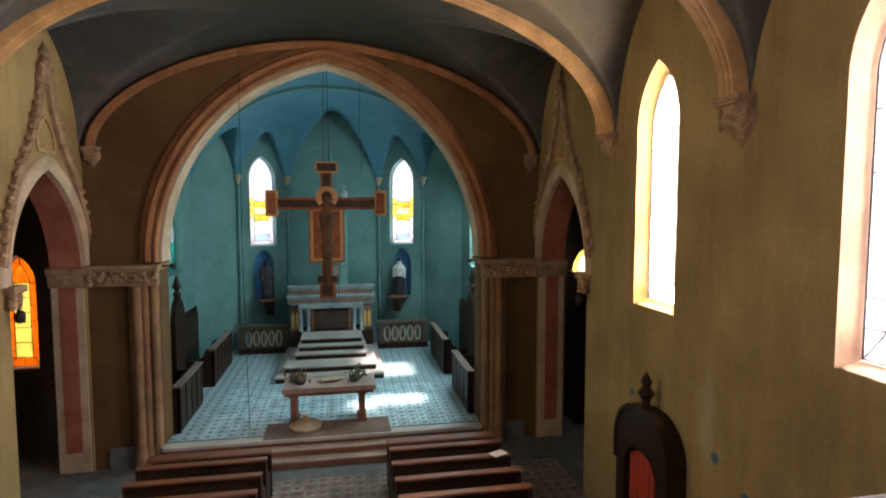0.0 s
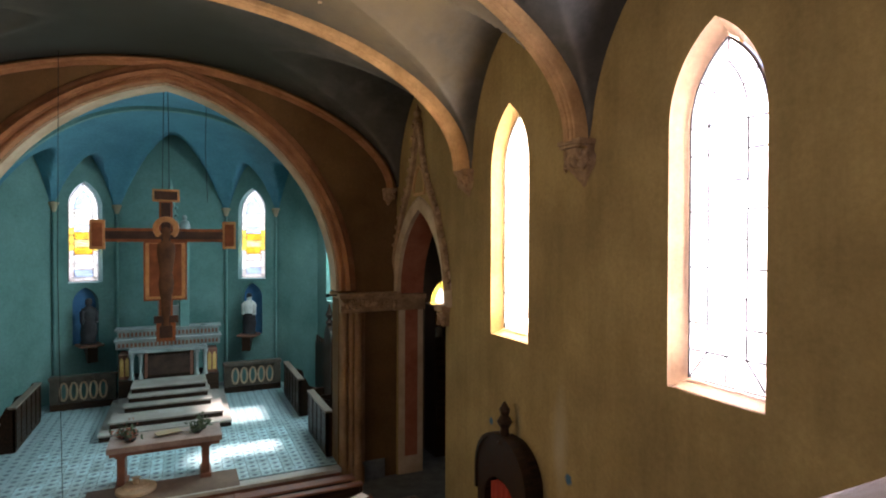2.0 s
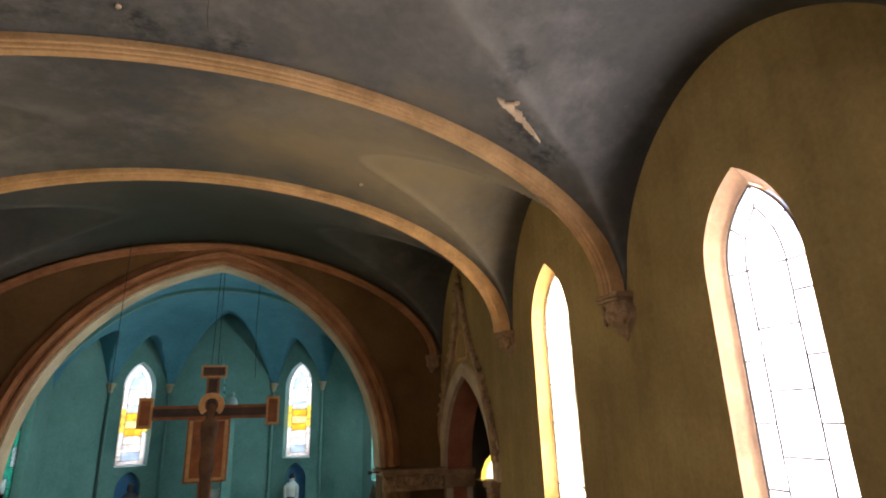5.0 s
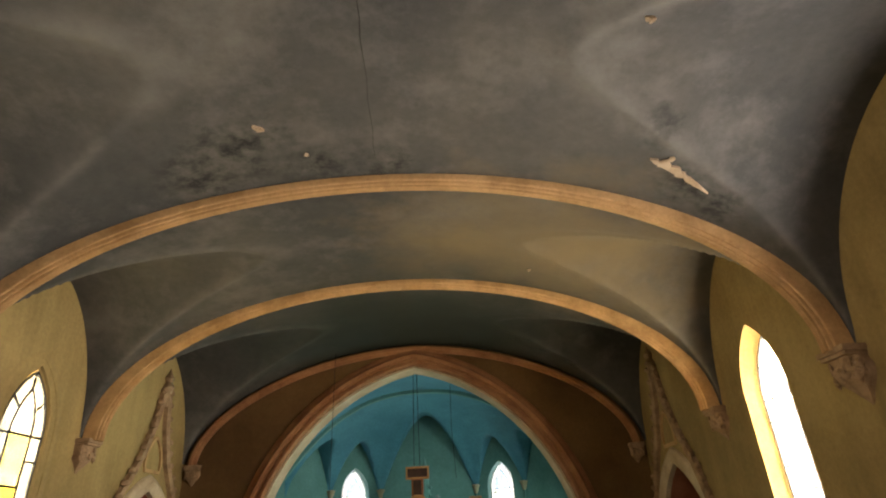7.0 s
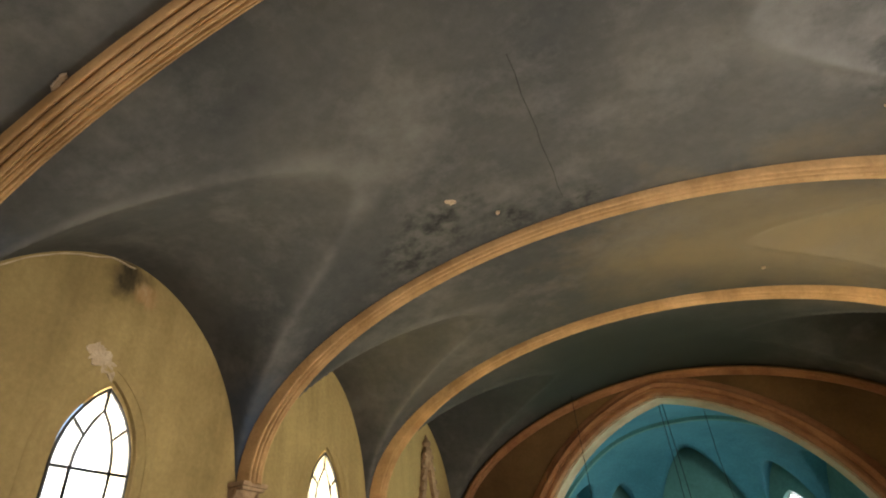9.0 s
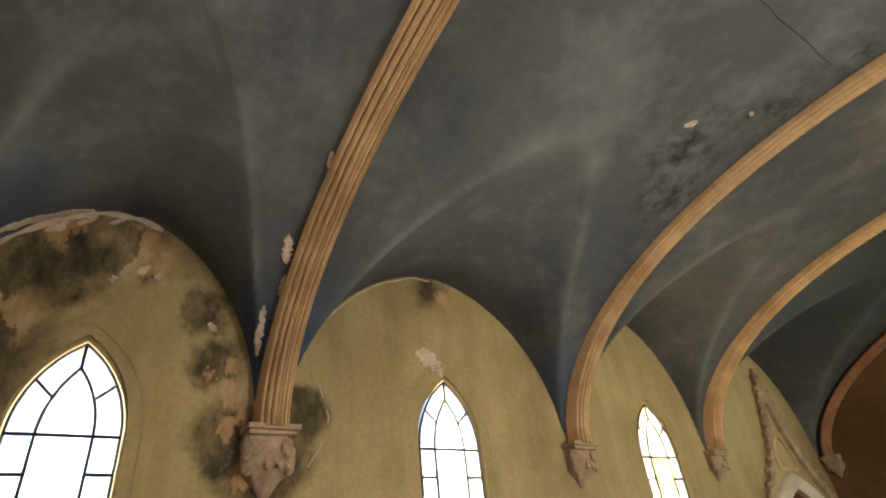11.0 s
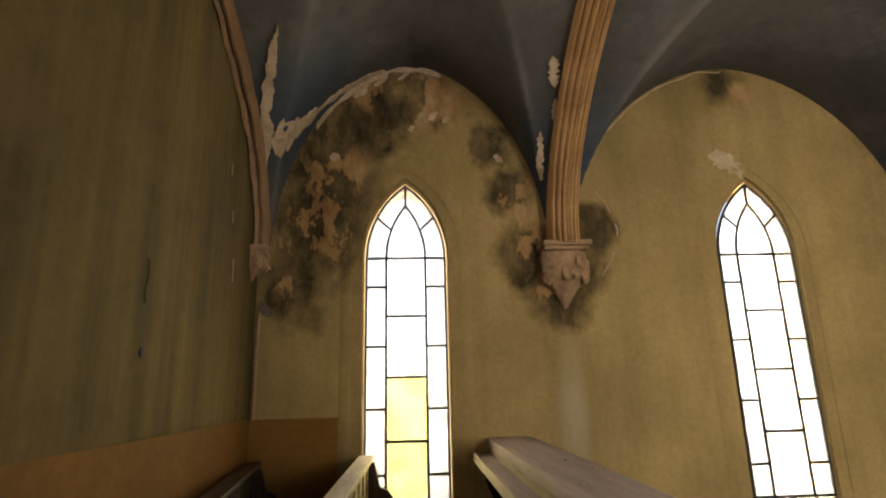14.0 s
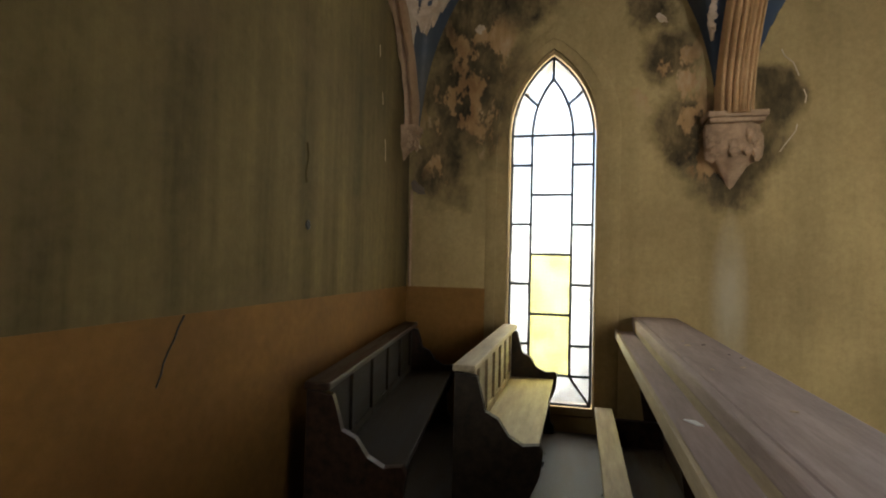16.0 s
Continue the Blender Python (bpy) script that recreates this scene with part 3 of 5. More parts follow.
bm = sweep(bmesh.new(), arc(3.86, 1.92, SPRING, 90), [(0.02, 0), (-0.04, 0), (-0.075, 0.015), (-0.075, 0.045), (-0.045, 0.055), (0.02, 0.055)], lambda u, v, d: (u, d, v))
part("fillet", rough_up(bm, 0.022, 7.0), STONE, rib, "crumbling pale fillet", smooth=50)
corbel(-(W - 0.16), REAR_Y, SPRING, 90, 0.55)


# ---- windows ----
def clip_rows(z0, z1, n):
    return [(z0 + (z1 - z0) * i / n, z0 + (z1 - z0) * (i + 1) / n) for i in range(n)]


def pane_outlines(a, zb, zs, zt, rows, inner=0.5, foot=0.17, stagger=0.5):
    """Leaded panes of a pointed light: (outline, kind) with kind centre, border, top or foot."""
    b = a * inner
    z0 = zb + foot
    out = [([(-b, lo), (b, lo), (b, hi), (-b, hi)], "centre") for lo, hi in clip_rows(z0, zs, rows)]
    step = (zs - z0) / rows
    cuts = [z0] + [z0 + step * (i + stagger) for i in range(rows)] + [zs]
    for s in (-1, 1):
        for i, (lo, hi) in enumerate(zip(cuts, cuts[1:])):
            q = [(s * b, lo), (s * a, lo), (s * a, hi), (s * b, hi)]
            out.append((q, "border"))
        out.append(([(0, zb), (s * a, zb), (s * b, z0), (0, z0)], "foot"))
        out.append(([(s * a, zb), (s * a, z0), (s * b, z0)], "foot"))
    outer = gothic(0, a, zs, zs, zt, 8)[1:-1]
    core = gothic(0, b, zs, zs, zs + (zt - zs) * 0.72, 8)[1:-1]
    out.append((core, "top"))
    for lo, hi in ((0, 4), (4, 8), (8, 12), (12, 16)):
        out.append((outer[lo:hi + 1] + core[lo:hi + 1][::-1], "border"))
    return out


def window(index, m, a, zb, zs, zt, reveal, depth, rows, label, mats, opening=None, wall=CREAM, cut_shadow=False, inner=0.5, foot=0.17, bar=0.009):
    """A leaded pointed window. Local x runs along the wall, y outwards, z up from the world's floor."""
    win = thing("window_%d" % index, m, label, "window", kind="structure")
    oa, ozb, ozs, ozt = opening
    o1 = gothic(0, oa, ozb, ozs, ozt, 10)
    o2 = gothic(0, a + 0.015, zb - 0.015, zs, zt + 0.02, 10)
    bm = bmesh.new()
    loft(bm, [[Vector((u, -0.004, v)) for u, v in o1], [Vector((u * 0.985, 0.03, v)) for u, v in o1],
              [Vector((u, depth, v)) for u, v in o2], [Vector((u, depth + 0.16, v)) for u, v in o2]])
    part("window_reveal", bm, wall, win, smooth=50)
    bm = sweep(bmesh.new(), gothic(0, a, zb, zs, zt, 10), [(0.0, -0.016), (-0.016, -0.016), (-0.016, 0.016), (0.0, 0.016)], lambda u, v, d: (u, depth + d, v), closed=True)
    part("window_frame", bm, LEAD, win)
    came = bmesh.new()
    for k, (o, kind) in enumerate(pane_outlines(a - 0.006, zb + 0.006, zs, zt - 0.008, rows, inner, foot)):
        mat = mats(k, kind, sum(v for _, v in o) / len(o))
        p = part("pane", prism(bmesh.new(), o, lambda u, v, d: (u, depth + d, v), -0.002, 0.002), mat, win)
        if cut_shadow:
            p.visible_shadow = False
        for i in range(len(o)):
            (u0, v0), (u1, v1) = o[i], o[(i + 1) % len(o)]
            s = math.hypot(u1 - u0, v1 - v0)
            if s < 0.012:
                continue
            tube(came, [(u0, depth, v0), (u1, depth, v1)], bar, 4)
    part("lead_came", came, LEAD, win)
    return win


def nave_panes(k, kind, z):
    if kind == "centre" and z < 4.4:
        return CREAMGLASS
    return CLEAR


def clear_panes(k, kind, z):
    return CLEAR


def yellow_panes(k, kind, z):
    return (PALEYELLOW if z < 5.0 else CREAMGLASS) if kind == "centre" else CLEAR


def apse_panes(k, kind, z):
    if kind == "border":
        return PALEYELLOW if 4.3 < z < 4.85 else CLEAR
    if 4.25 < z < 4.85:
        return (CREAMGLASS, YELLOW)[k % 2]
    return PALEBLUE if k % 3 == 0 else CLEAR


index = 0
for (s, y, zb, a), mats in zip(WINDOWS, (nave_panes, clear_panes, yellow_panes, clear_panes, clear_panes)):
    index += 1
    window(index, pose(s * W, y, 0, 0, 0, 90 if s < 0 else -90), 0.355 if s > 0 else 0.348, zb + 0.08, 5.47, 6.15, None, 0.16 if s > 0 else 0.035, 4,
           "tall pointed leaded window with frosted clear and yellow panes" if s < 0 else "tall pointed leaded window of frosted glass with a golden reveal",
           mats, (a, zb, 5.5, 6.28 if s > 0 else 6.21), wall=PLASTER if s < 0 else (TAN if y < 4 else GOLDENLIT), foot=0.24, bar=0.0135 if s < 0 else 0.01)

# low plaster bands round the left windows
for y in [w[1] for w in WINDOWS if w[0] < 0]:
    bm = sweep(bmesh.new(), gothic(y, 0.47, 3.1, 5.5, 6.3, 10), [(0.0, 0.0), (0.09, 0.0), (0.08, -0.008), (0.0, -0.008)], left_wall)
    tagged(part("trim", bm, PLASTER, None, smooth=40), "ochre plaster band round a window opening", "trim", kind="structure")
# ---- chancel arch, capitals and jambs ----
ARCHPROF = [(0.0, 0.0), (0.0, -0.05), (0.03, -0.1), (0.07, -0.1), (0.09, -0.06), (0.12, -0.06), (0.14, -0.12), (0.2, -0.14), (0.24, -0.11), (0.26, -0.07), (0.31, -0.06), (0.36, 0.0)]
arch = thing("chancel_arch", pose(0, FRONT_Y, 0), "wide pointed chancel arch with ochre and cream mouldings", "arch", kind="structure")
head = gothic(0, 2.85, 3.5, 3.6, 7.1, 26)[1:-1]
part("archivolt", sweep(bmesh.new(), head, [(a * 0.92, b) for a, b in ARCHPROF], lambda u, v, d: (u, d, v)), ARCHOCHRE, arch, smooth=50)
part("soffit", sweep(bmesh.new(), head, [(-0.035, 0.02), (0.02, 0.02), (0.02, 0.47), (-0.035, 0.47)], lambda u, v, d: (u, d, v)), CREAM, arch, smooth=50)
for s in (-1, 1):
    jamb = bmesh.new()
    for x, r in ((2.95, 0.07), (3.08, 0.06), (3.2, 0.08)):
        lathe(jamb, [(r * 1.5, 0.0), (r * 1.5, 0.28), (r * 1.2, 0.34), (r, 0.4), (r, 3.15), (r * 1.3, 3.2)], 14, s * x, -0.02 - (x - 2.9) * 0.3)
    box(jamb, min(s * 2.865, s * 3.36), max(s * 2.865, s * 3.36), -0.03, 0.47, 0.0, 3.2, 0.01)
    part("jamb", jamb, TAN, arch, smooth=40)
    bm = bmesh.new()
    x0, x1 = (2.8, 3.98)
    box(bm, min(s * x0, s * x1), max(s * x0, s * x1), -0.26, 0.5, 3.5, 3.56, 0.012)
    box(bm, min(s * (x0 + .03), s * x1), max(s * (x0 + .03), s * x1), -0.2, 0.49, 3.46, 3.5, 0.01)
    part("abacus", bm, STONE, arch)
    bm = bmesh.new()
    n = 60
    for k in range(n):
        g = bmesh.ops.create_icosphere(bm, subdivisions=1, radius=0.035 + 0.03 * ((k * 7) % 5) / 5)
        bmesh.ops.translate(bm, verts=g["verts"], vec=(s * (2.88 + 1.08 * k / n), -0.11 - 0.05 * ((k * 3) % 4) / 4, 3.3 + 0.14 * ((k * 5) % 7) / 7))
    box(bm, min(s * 2.86, s * 3.96), max(s * 2.86, s * 3.96), -0.12, 0.48, 3.2, 3.47, 0.01)
    part("capital", rough_up(bm, 0.012, 14.0), STONE, arch, "carved leaf capital frieze", smooth=40)
    part("bracket", tube(tube(bmesh.new(), [(s * 2.84, -0.05, 3.53), (s * 2.62, -0.05, 3.53)], 0.014), [(s * 2.66, -0.05, 3.53), (s * 2.6, -0.05, 3.53)], 0.035, 8), IRON, arch, "iron tie-rod end")

# ---- arches to the side chapels, with crocketed gables ----
c, a = SIDE_ARCH["c"], SIDE_ARCH["a"]
for s, to3 in ((-1, left_wall), (1, right_wall)):
    side = thing("side_arch", pose(0, 0, 0), "pointed side-chapel arch under a crocketed plaster gable", "arch", "side arches of the nave", "structure")
    path = gothic(c, a, 0.0, 3.5, 5.1, 16)[1:-1]
    part("archivolt", sweep(bmesh.new(), path, [(-0.02, 0.06), (-0.02, -0.03), (0.05, -0.06), (0.09, -0.05), (0.13, -0.07), (0.2, -0.04), (0.22, 0.0), (0.22, 0.06)], to3), CREAM, side, smooth=50)
    part("soffit", sweep(bmesh.new(), path, [(-0.03, 0.05), (0.01, 0.05), (0.01, 0.52), (-0.03, 0.52)], to3), RED, side, "faded red painted soffit", smooth=50)
    far, near = c + a, c - a
    for y in (far, near):
        bm = bmesh.new()
        sg = -1 if y == far else 1
        y0, y1 = sorted((y - sg * 0.0, y + sg * 0.035))
        box(bm, min(s * 4.02, s * 4.52), max(s * 4.02, s * 4.52), y0, y1, 0.0, 3.28, 0.006)
        part("jamb", bm, CREAM, side)
        bm = bmesh.new()
        y0, y1 = sorted((y + sg * 0.03, y + sg * 0.045))
        box(bm, min(s * 4.14, s * 4.4), max(s * 4.14, s * 4.4), y0, y1, 0.35, 3.2, 0.004)
        part("painted_panel", bm, RED, side, "faded red painted panel on the jamb")
        bm = bmesh.new()
        box(bm, min(s * 3.86, s * 4.54), max(s * 3.86, s * 4.54), y - 0.15, y + 0.15, 3.42, 3.52, 0.012)
        box(bm, min(s * 3.9, s * 4.53), max(s * 3.9, s * 4.53), y - 0.12, y + 0.12, 3.2, 3.43, 0.02)
        for k in range(18):
            g = bmesh.ops.create_icosphere(bm, subdivisions=1, radius=0.05)
            bmesh.ops.translate(bm, verts=g["verts"], vec=(s * (3.9 + 0.03 * (k % 3)), y - 0.12 + 0.24 * (k % 6) / 5, 3.24 + 0.07 * (k // 6)))
        part("capital", rough_up(bm, 0.012, 14.0), STONE, side, "carved leaf capital", smooth=40)
    # the gable: two steep mouldings meeting in a finial, with crockets on their backs
    for sg in (-1, 1):
        run = [(c + sg * 1.18, 3.75), (c + sg * 1.05, 4.3), (c + sg * 0.74, 4.98), (c + sg * 0.36, 5.5), (c + sg * 0.14, 6.0), (c, 6.58)]
        if sg > 0:
            run = run[::-1]
        bm = sweep(bmesh.new(), run, [(0.0, 0.02), (0.0, -0.07), (0.05, -0.1), (0.1, -0.07), (0.1, 0.02)], to3)
        for (u0, v0), (u1, v1) in zip(run, run[1:]):
            steps = max(2, int(math.hypot(u1 - u0, v1 - v0) / 0.17))
            for k in range(steps):
                f = (k + 0.5) / steps
                g = bmesh.ops.create_icosphere(bm, subdivisions=1, radius=0.055)
                bmesh.ops.translate(bm, verts=g["verts"], vec=to3(u0 + (u1 - u0) * f + sg * 0.1, v0 + (v1 - v0) * f + 0.07, -0.06))
        part("gable_moulding", rough_up(bm, 0.016, 8.0), STONE, side, "crocketed gable moulding", smooth=40)
    bm = lathe(bmesh.new(), [(0.03, 6.33), (0.07, 6.45), (0.04, 6.53), (0.1, 6.63), (0.05, 6.71), (0.08, 6.78), (0.02, 6.87), (0.01, 6.92)], 10, s * (W - 0.05), c)
    part("finial", rough_up(bm, 0.02, 12.0), STONE, side, smooth=40)
    bm = sweep(bmesh.new(), gothic(c, 0.22, 5.38, 5.45, 5.82, 6), [(0, 0.01), (0, -0.03), (0.05, -0.03), (0.05, 0.01)], to3, closed=True)
    part("tracery", bm, OCHRE, side, smooth=40)

# ---- side chapels ----
for s, name in ((-1, "chapel_left"), (1, "chapel_right")):
    x0, x1 = sorted((s * 4.5, s * 7.2))
    room = thing("wall_" + name, pose(0, 0, 0), "dim brown plastered side chapel", "wall", kind="structure")
    wx, wb = (-5.58, 1.56) if s < 0 else (5.46, 2.9)
    hole = gothic(wx, 0.3, wb, 3.15, 3.68, 8)
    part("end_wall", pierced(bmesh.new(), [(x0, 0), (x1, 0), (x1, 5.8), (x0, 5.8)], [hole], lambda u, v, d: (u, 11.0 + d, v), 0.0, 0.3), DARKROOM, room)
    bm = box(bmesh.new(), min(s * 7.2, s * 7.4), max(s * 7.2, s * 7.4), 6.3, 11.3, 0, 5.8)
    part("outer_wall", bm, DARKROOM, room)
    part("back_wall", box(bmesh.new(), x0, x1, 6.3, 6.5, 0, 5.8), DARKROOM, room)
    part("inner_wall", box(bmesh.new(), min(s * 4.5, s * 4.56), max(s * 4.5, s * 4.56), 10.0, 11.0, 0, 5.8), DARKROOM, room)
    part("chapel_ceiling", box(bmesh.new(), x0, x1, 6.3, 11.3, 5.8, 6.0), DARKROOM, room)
    index += 1
    window(index, pose(wx, 11.0, 0), 0.285, wb + 0.02, 3.15, 3.66, None, 0.12, 5 if s < 0 else 1, "pointed leaded chapel window of amber and yellow glass",
           (lambda k, kind, z: AMBER if kind != "centre" else PALEYELLOW) if s < 0 else (lambda k, kind, z: CLEAR if kind != 'border' else PALEYELLOW), (0.3, wb, 3.15, 3.68), wall=DARKROOM, foot=0.17 if s < 0 else 0.05)

# ---- chancel shell ----
PLAN = [(3.7, FRONT_Y + 0.44), (3.7, 15.6), (2.78, 16.92), (1.42, 17.5), (-1.42, 17.5), (-2.78, 16.92), (-3.7, 15.6), (-3.7, FRONT_Y + 0.44)]
for k, (p, q) in enumerate(zip(PLAN, PLAN[1:])):
    p, q = Vector(p), Vector(q)
    d = (q - p).normalized()
    out = Vector((d.y, -d.x))
    w = (q - p).length
    to3 = (lambda p, d, out: lambda u, v, t: (p.x + d.x * u + out.x * t, p.y + d.y * u + out.y * t, v))(p, d, out)
    holes, spots = [], []
    if k in (0, 6):
        for yy in (11.3, 13.9):
            u = abs(yy - p.y)
            holes.append(gothic(u, 0.64, 2.95, 5.0, 5.95, 8))
            spots.append((u, 3.0, 5.05, 5.85, False))
    if k in (2, 4):
        u = w / 2
        holes += [gothic(u, 0.4, 3.4, 5.4, 6.1, 8), gothic(u, 0.3, 1.75, 2.85, 3.28, 8)]
        spots.append((u, 3.44, 5.36, 6.06, True))
    bm = pierced(bmesh.new(), [(-0.02, 0), (w + 0.02, 0), (w + 0.02, 8.8), (-0.02, 8.8)], holes, to3, 0.0, 0.35) if holes else prism(bmesh.new(), [(-0.02, 0), (w + 0.02, 0), (w + 0.02, 8.8), (-0.02, 8.8)], to3, 0.0, 0.35)
    tagged(part("wall_chancel_%d" % (k + 1), bm, TEAL), "turquoise painted chancel wall", "wall", kind="structure")
    ang = math.degrees(math.atan2(out.y, out.x)) - 90
    for u, zb, zs, zt, apse in spots:
        index += 1
        x, y, _ = to3(u, 0, 0)
        window(index, pose(x, y, 0, 0, 0, ang), 0.355 if apse else 0.58, zb, zs, zt, None, 0.16, 9 if apse else 5,
               "pointed apse window of white, yellow and amber leaded glass" if apse else "pointed leaded chancel window of turquoise glass",
               apse_panes if apse else (lambda k, kind, z: TEALGLASS if k % 3 else CLEAR), (0.4 if apse else 0.64, zb - 0.05, zs + 0.04, zt + 0.04), wall=TEAL, cut_shadow=not apse, inner=0.62 if apse else 0.5, foot=0.1)
        if apse:
            bm = prism(bmesh.new(), gothic(u, 0.34, 1.72, 2.85, 3.32, 8), to3, 0.24, 0.3)
            tagged(part("niche", bm, NICHE), "deep blue painted statue niche", "niche", kind="structure")

# apse and chancel vault
def apse_height(x, y):
    best = None
    cy = 14.2
    z = 7.6 - 2.35 * (abs(x) / 3.7) ** 2.4
    if y > cy:
        # how far towards the polygon's edge the point lies
        r = 0.0
        for p, q in zip(PLAN[1:], PLAN[2:-1]):
            p, q = Vector(p), Vector(q)
            d = (q - p).normalized()
            o = Vector((d.y, -d.x))
            r = max(r, (Vector((x, y - cy)).dot(o)) / ((p - Vector((0, cy))).dot(o)))
        z = 5.2 + 2.35 * math.sqrt(max(0.0, 1 - min(1.0, r) ** 2.2))
        for k, (p, q) in enumerate(zip(PLAN[1:], PLAN[2:-1])):
            p, q = Vector(p), Vector(q)
            d = (q - p).normalized()
            o = Vector((d.y, -d.x))
            mid, w = (p + q) / 2, (q - p).length / 2
            v = Vector((x, y)) - mid
            t = abs(v.dot(d)) / (w * 0.97)
            back = -v.dot(o)
            if back < 2.6 and t < 1:
                h = 2.2 if k == 2 else 1.5
                z = max(z, 5.35 + h * (1 - t ** 1.7) - 0.12 * back)
    else:
        for yy in (11.3, 13.9):
            t = abs(y - yy) / 1.2
            if t < 1:
                z = max(z, 5.35 + 1.3 * (1 - t ** 1.7) - 0.1 * (3.7 - abs(x)))
    return z


bm = bmesh.new()
NX, rows = 110, []
for j in range(131):
    y = FRONT_Y + 0.4 + (17.5 - FRONT_Y - 0.4) * j / 130
    rows.append([bm.verts.new((-3.72 + 7.44 * i / NX, y, apse_height(-3.72 + 7.44 * i / NX, y))) for i in range(NX + 1)])
for r, t in zip(rows, rows[1:]):
    for i in range(NX):
        bm.faces.new((r[i], r[i + 1], t[i + 1], t[i]))
ceil2 = tagged(part("ceiling_chancel", bm, BLUEVAULT, smooth=45), "blue painted chancel vault with pointed lunettes", "ceiling", kind="structure")
mod = ceil2.modifiers.new("thickness", "SOLIDIFY")
mod.thickness, mod.offset = 0.08, 1.0
rib = thing("apse_rib", pose(0, 14.2, 0), "thin dark-lined plaster rib across the apse vault", "rib")
arcpts = [(-3.68 + 7.36 * i / 40, 7.58 - 2.35 * (abs(-3.68 + 7.36 * i / 40) / 3.7) ** 2.4) for i in range(41)]
part("moulding", sweep(bmesh.new(), arcpts, [(0.02, -0.06), (-0.06, -0.06), (-0.08, 0.0), (-0.06, 0.06), (0.02, 0.06)], lambda u, v, d: (u, d, v)), TEAL, rib, smooth=50)
for x, y in ((-2.78, 16.92), (-1.42, 17.5), (1.42, 17.5), (2.78, 16.92)):
    sh = thing("wall_shaft", pose(x * 0.985, y - 0.05, CHANCEL), "slender teal wall shaft with a small carved capital", "shaft", "wall shafts of the apse")
    part("shaft", lathe(bmesh.new(), [(0.06, 0.0), (0.06, 0.1), (0.038, 0.15), (0.038, 4.9)], 10), TEAL, sh, smooth=40)
    part("capital", rough_up(lathe(bmesh.new(), [(0.04, 4.9), (0.06, 4.95), (0.1, 5.08), (0.12, 5.1), (0.12, 5.14), (0.02, 5.16)], 10), 0.008, 20.0), CREAM, sh, smooth=40)

# ---- floors ----
tagged(part("floor", box(bmesh.new(), -7.3, 7.3, REAR_Y - 0.4, FRONT_Y + 1.6, -0.3, -0.012), GROUT), "nave floor bed of mortar under cement tiles", "floor", kind="structure")
chancel_floor = tagged(part("floor_chancel", box(bmesh.new(), -3.75, 3.75, FRONT_Y - 0.05, 17.6, -0.2, CHANCEL - 0.012), GROUT), "chancel floor of pale blue cement tiles", "floor", kind="structure")
PLATFORM = surface("brown_step_wood", (0.12, 0.075, 0.05), (0.22, 0.15, 0.11), 2.0, 14.0, 0.6, 0.2)
steps = thing("chancel_steps", pose(0, 0, 0), "three low stone steps with red-brown risers", "steps", kind="structure")
for z, y in ((0.12, 9.42), (0.24, 9.63), (0.36, 9.84)):
    part("riser", box(bmesh.new(), -1.18, 1.1, y + 0.02, FRONT_Y + 0.1, z - 0.119, z - 0.035), RISER, steps, "red-brown riser")
    part("tread", box(bmesh.new(), -1.2, 1.12, y, FRONT_Y + (0.62 if z > 0.3 else 0.1), z - 0.035, z + (0.005 if z > 0.3 else 0.0), 0.008), TREAD if z < 0.3 else PLATFORM, steps)
part("edge_stone", box(bmesh.new(), -2.86, 2.86, FRONT_Y - 0.2, FRONT_Y + 0.02, 0.3, 0.363, 0.008), STEPSTONE, steps, "pale stone edge of the chancel floor")
part("edge_riser", box(bmesh.new(), -2.84, 2.84, FRONT_Y - 0.17, FRONT_Y + 0.02, 0.0, 0.3), RISER, steps)

# ---- gallery ----
tagged(part("floor_gallery", box(bmesh.new(), -W, W, REAR_Y, 0.64, FLOOR2 - 0.25, FLOOR2, 0.004), GALLERYFLOOR), "worn varnished gallery floor boards", "floor", kind="structure")
rail = thing("gallery_parapet", pose(0, 0, 0), "dusty wooden gallery parapet with a wide ledge and a book shelf", "parapet", kind="structure")
part("ledge", box(bmesh.new(), -W, W, 0.345, 0.65, 3.9, 3.955, 0.012), RAILWOOD, rail, "wide dusty pink-grey ledge")
part("ledge_nosing", box(bmesh.new(), -W, W, 0.305, 0.343, 3.885, 3.951, 0.008), RAILWOOD, rail)
part("front_panel", box(bmesh.new(), -W, W, 0.52, 0.6, FLOOR2, 3.9), DARKWOOD, rail)
part("inner_board", box(bmesh.new(), -W, W, 0.315, 0.345, 3.83, 3.884, 0.004), DUSTYWOOD, rail)
part("book_shelf", box(bmesh.new(), -W, W, 0.192, 0.345, 3.8, 3.83, 0.006), RAILWOOD, rail, "narrow dusty book shelf")
part("shelf_lip", box(bmesh.new(), -W, W, 0.172, 0.191, 3.78, 3.848, 0.004), DUSTYWOOD, rail)
for x in (-3.9, -2.1, -0.4, 1.3, 3.0):
    part("bracket", prism(bmesh.new(), [(0.2, 3.8), (0.52, 3.8), (0.52, FLOOR2), (0.42, FLOOR2), (0.36, 3.4), (0.27, 3.6)], (lambda x: lambda u, v, d: (x + d, u, v))(x), 0.0, 0.035), DARKWOOD, rail)
part("kneeler", box(bmesh.new(), -3.95, 3.9, 0.02, 0.16, 3.17, 3.21, 0.008), DUSTYWOOD, rail, "dusty kneeling board")
for x in (-3.8, -2.0, -0.2, 1.6, 3.6):
    part("kneeler_foot", box(bmesh.new(), x, x + 0.05, 0.04, 0.52, FLOOR2, 3.17), DARKWOOD, rail)
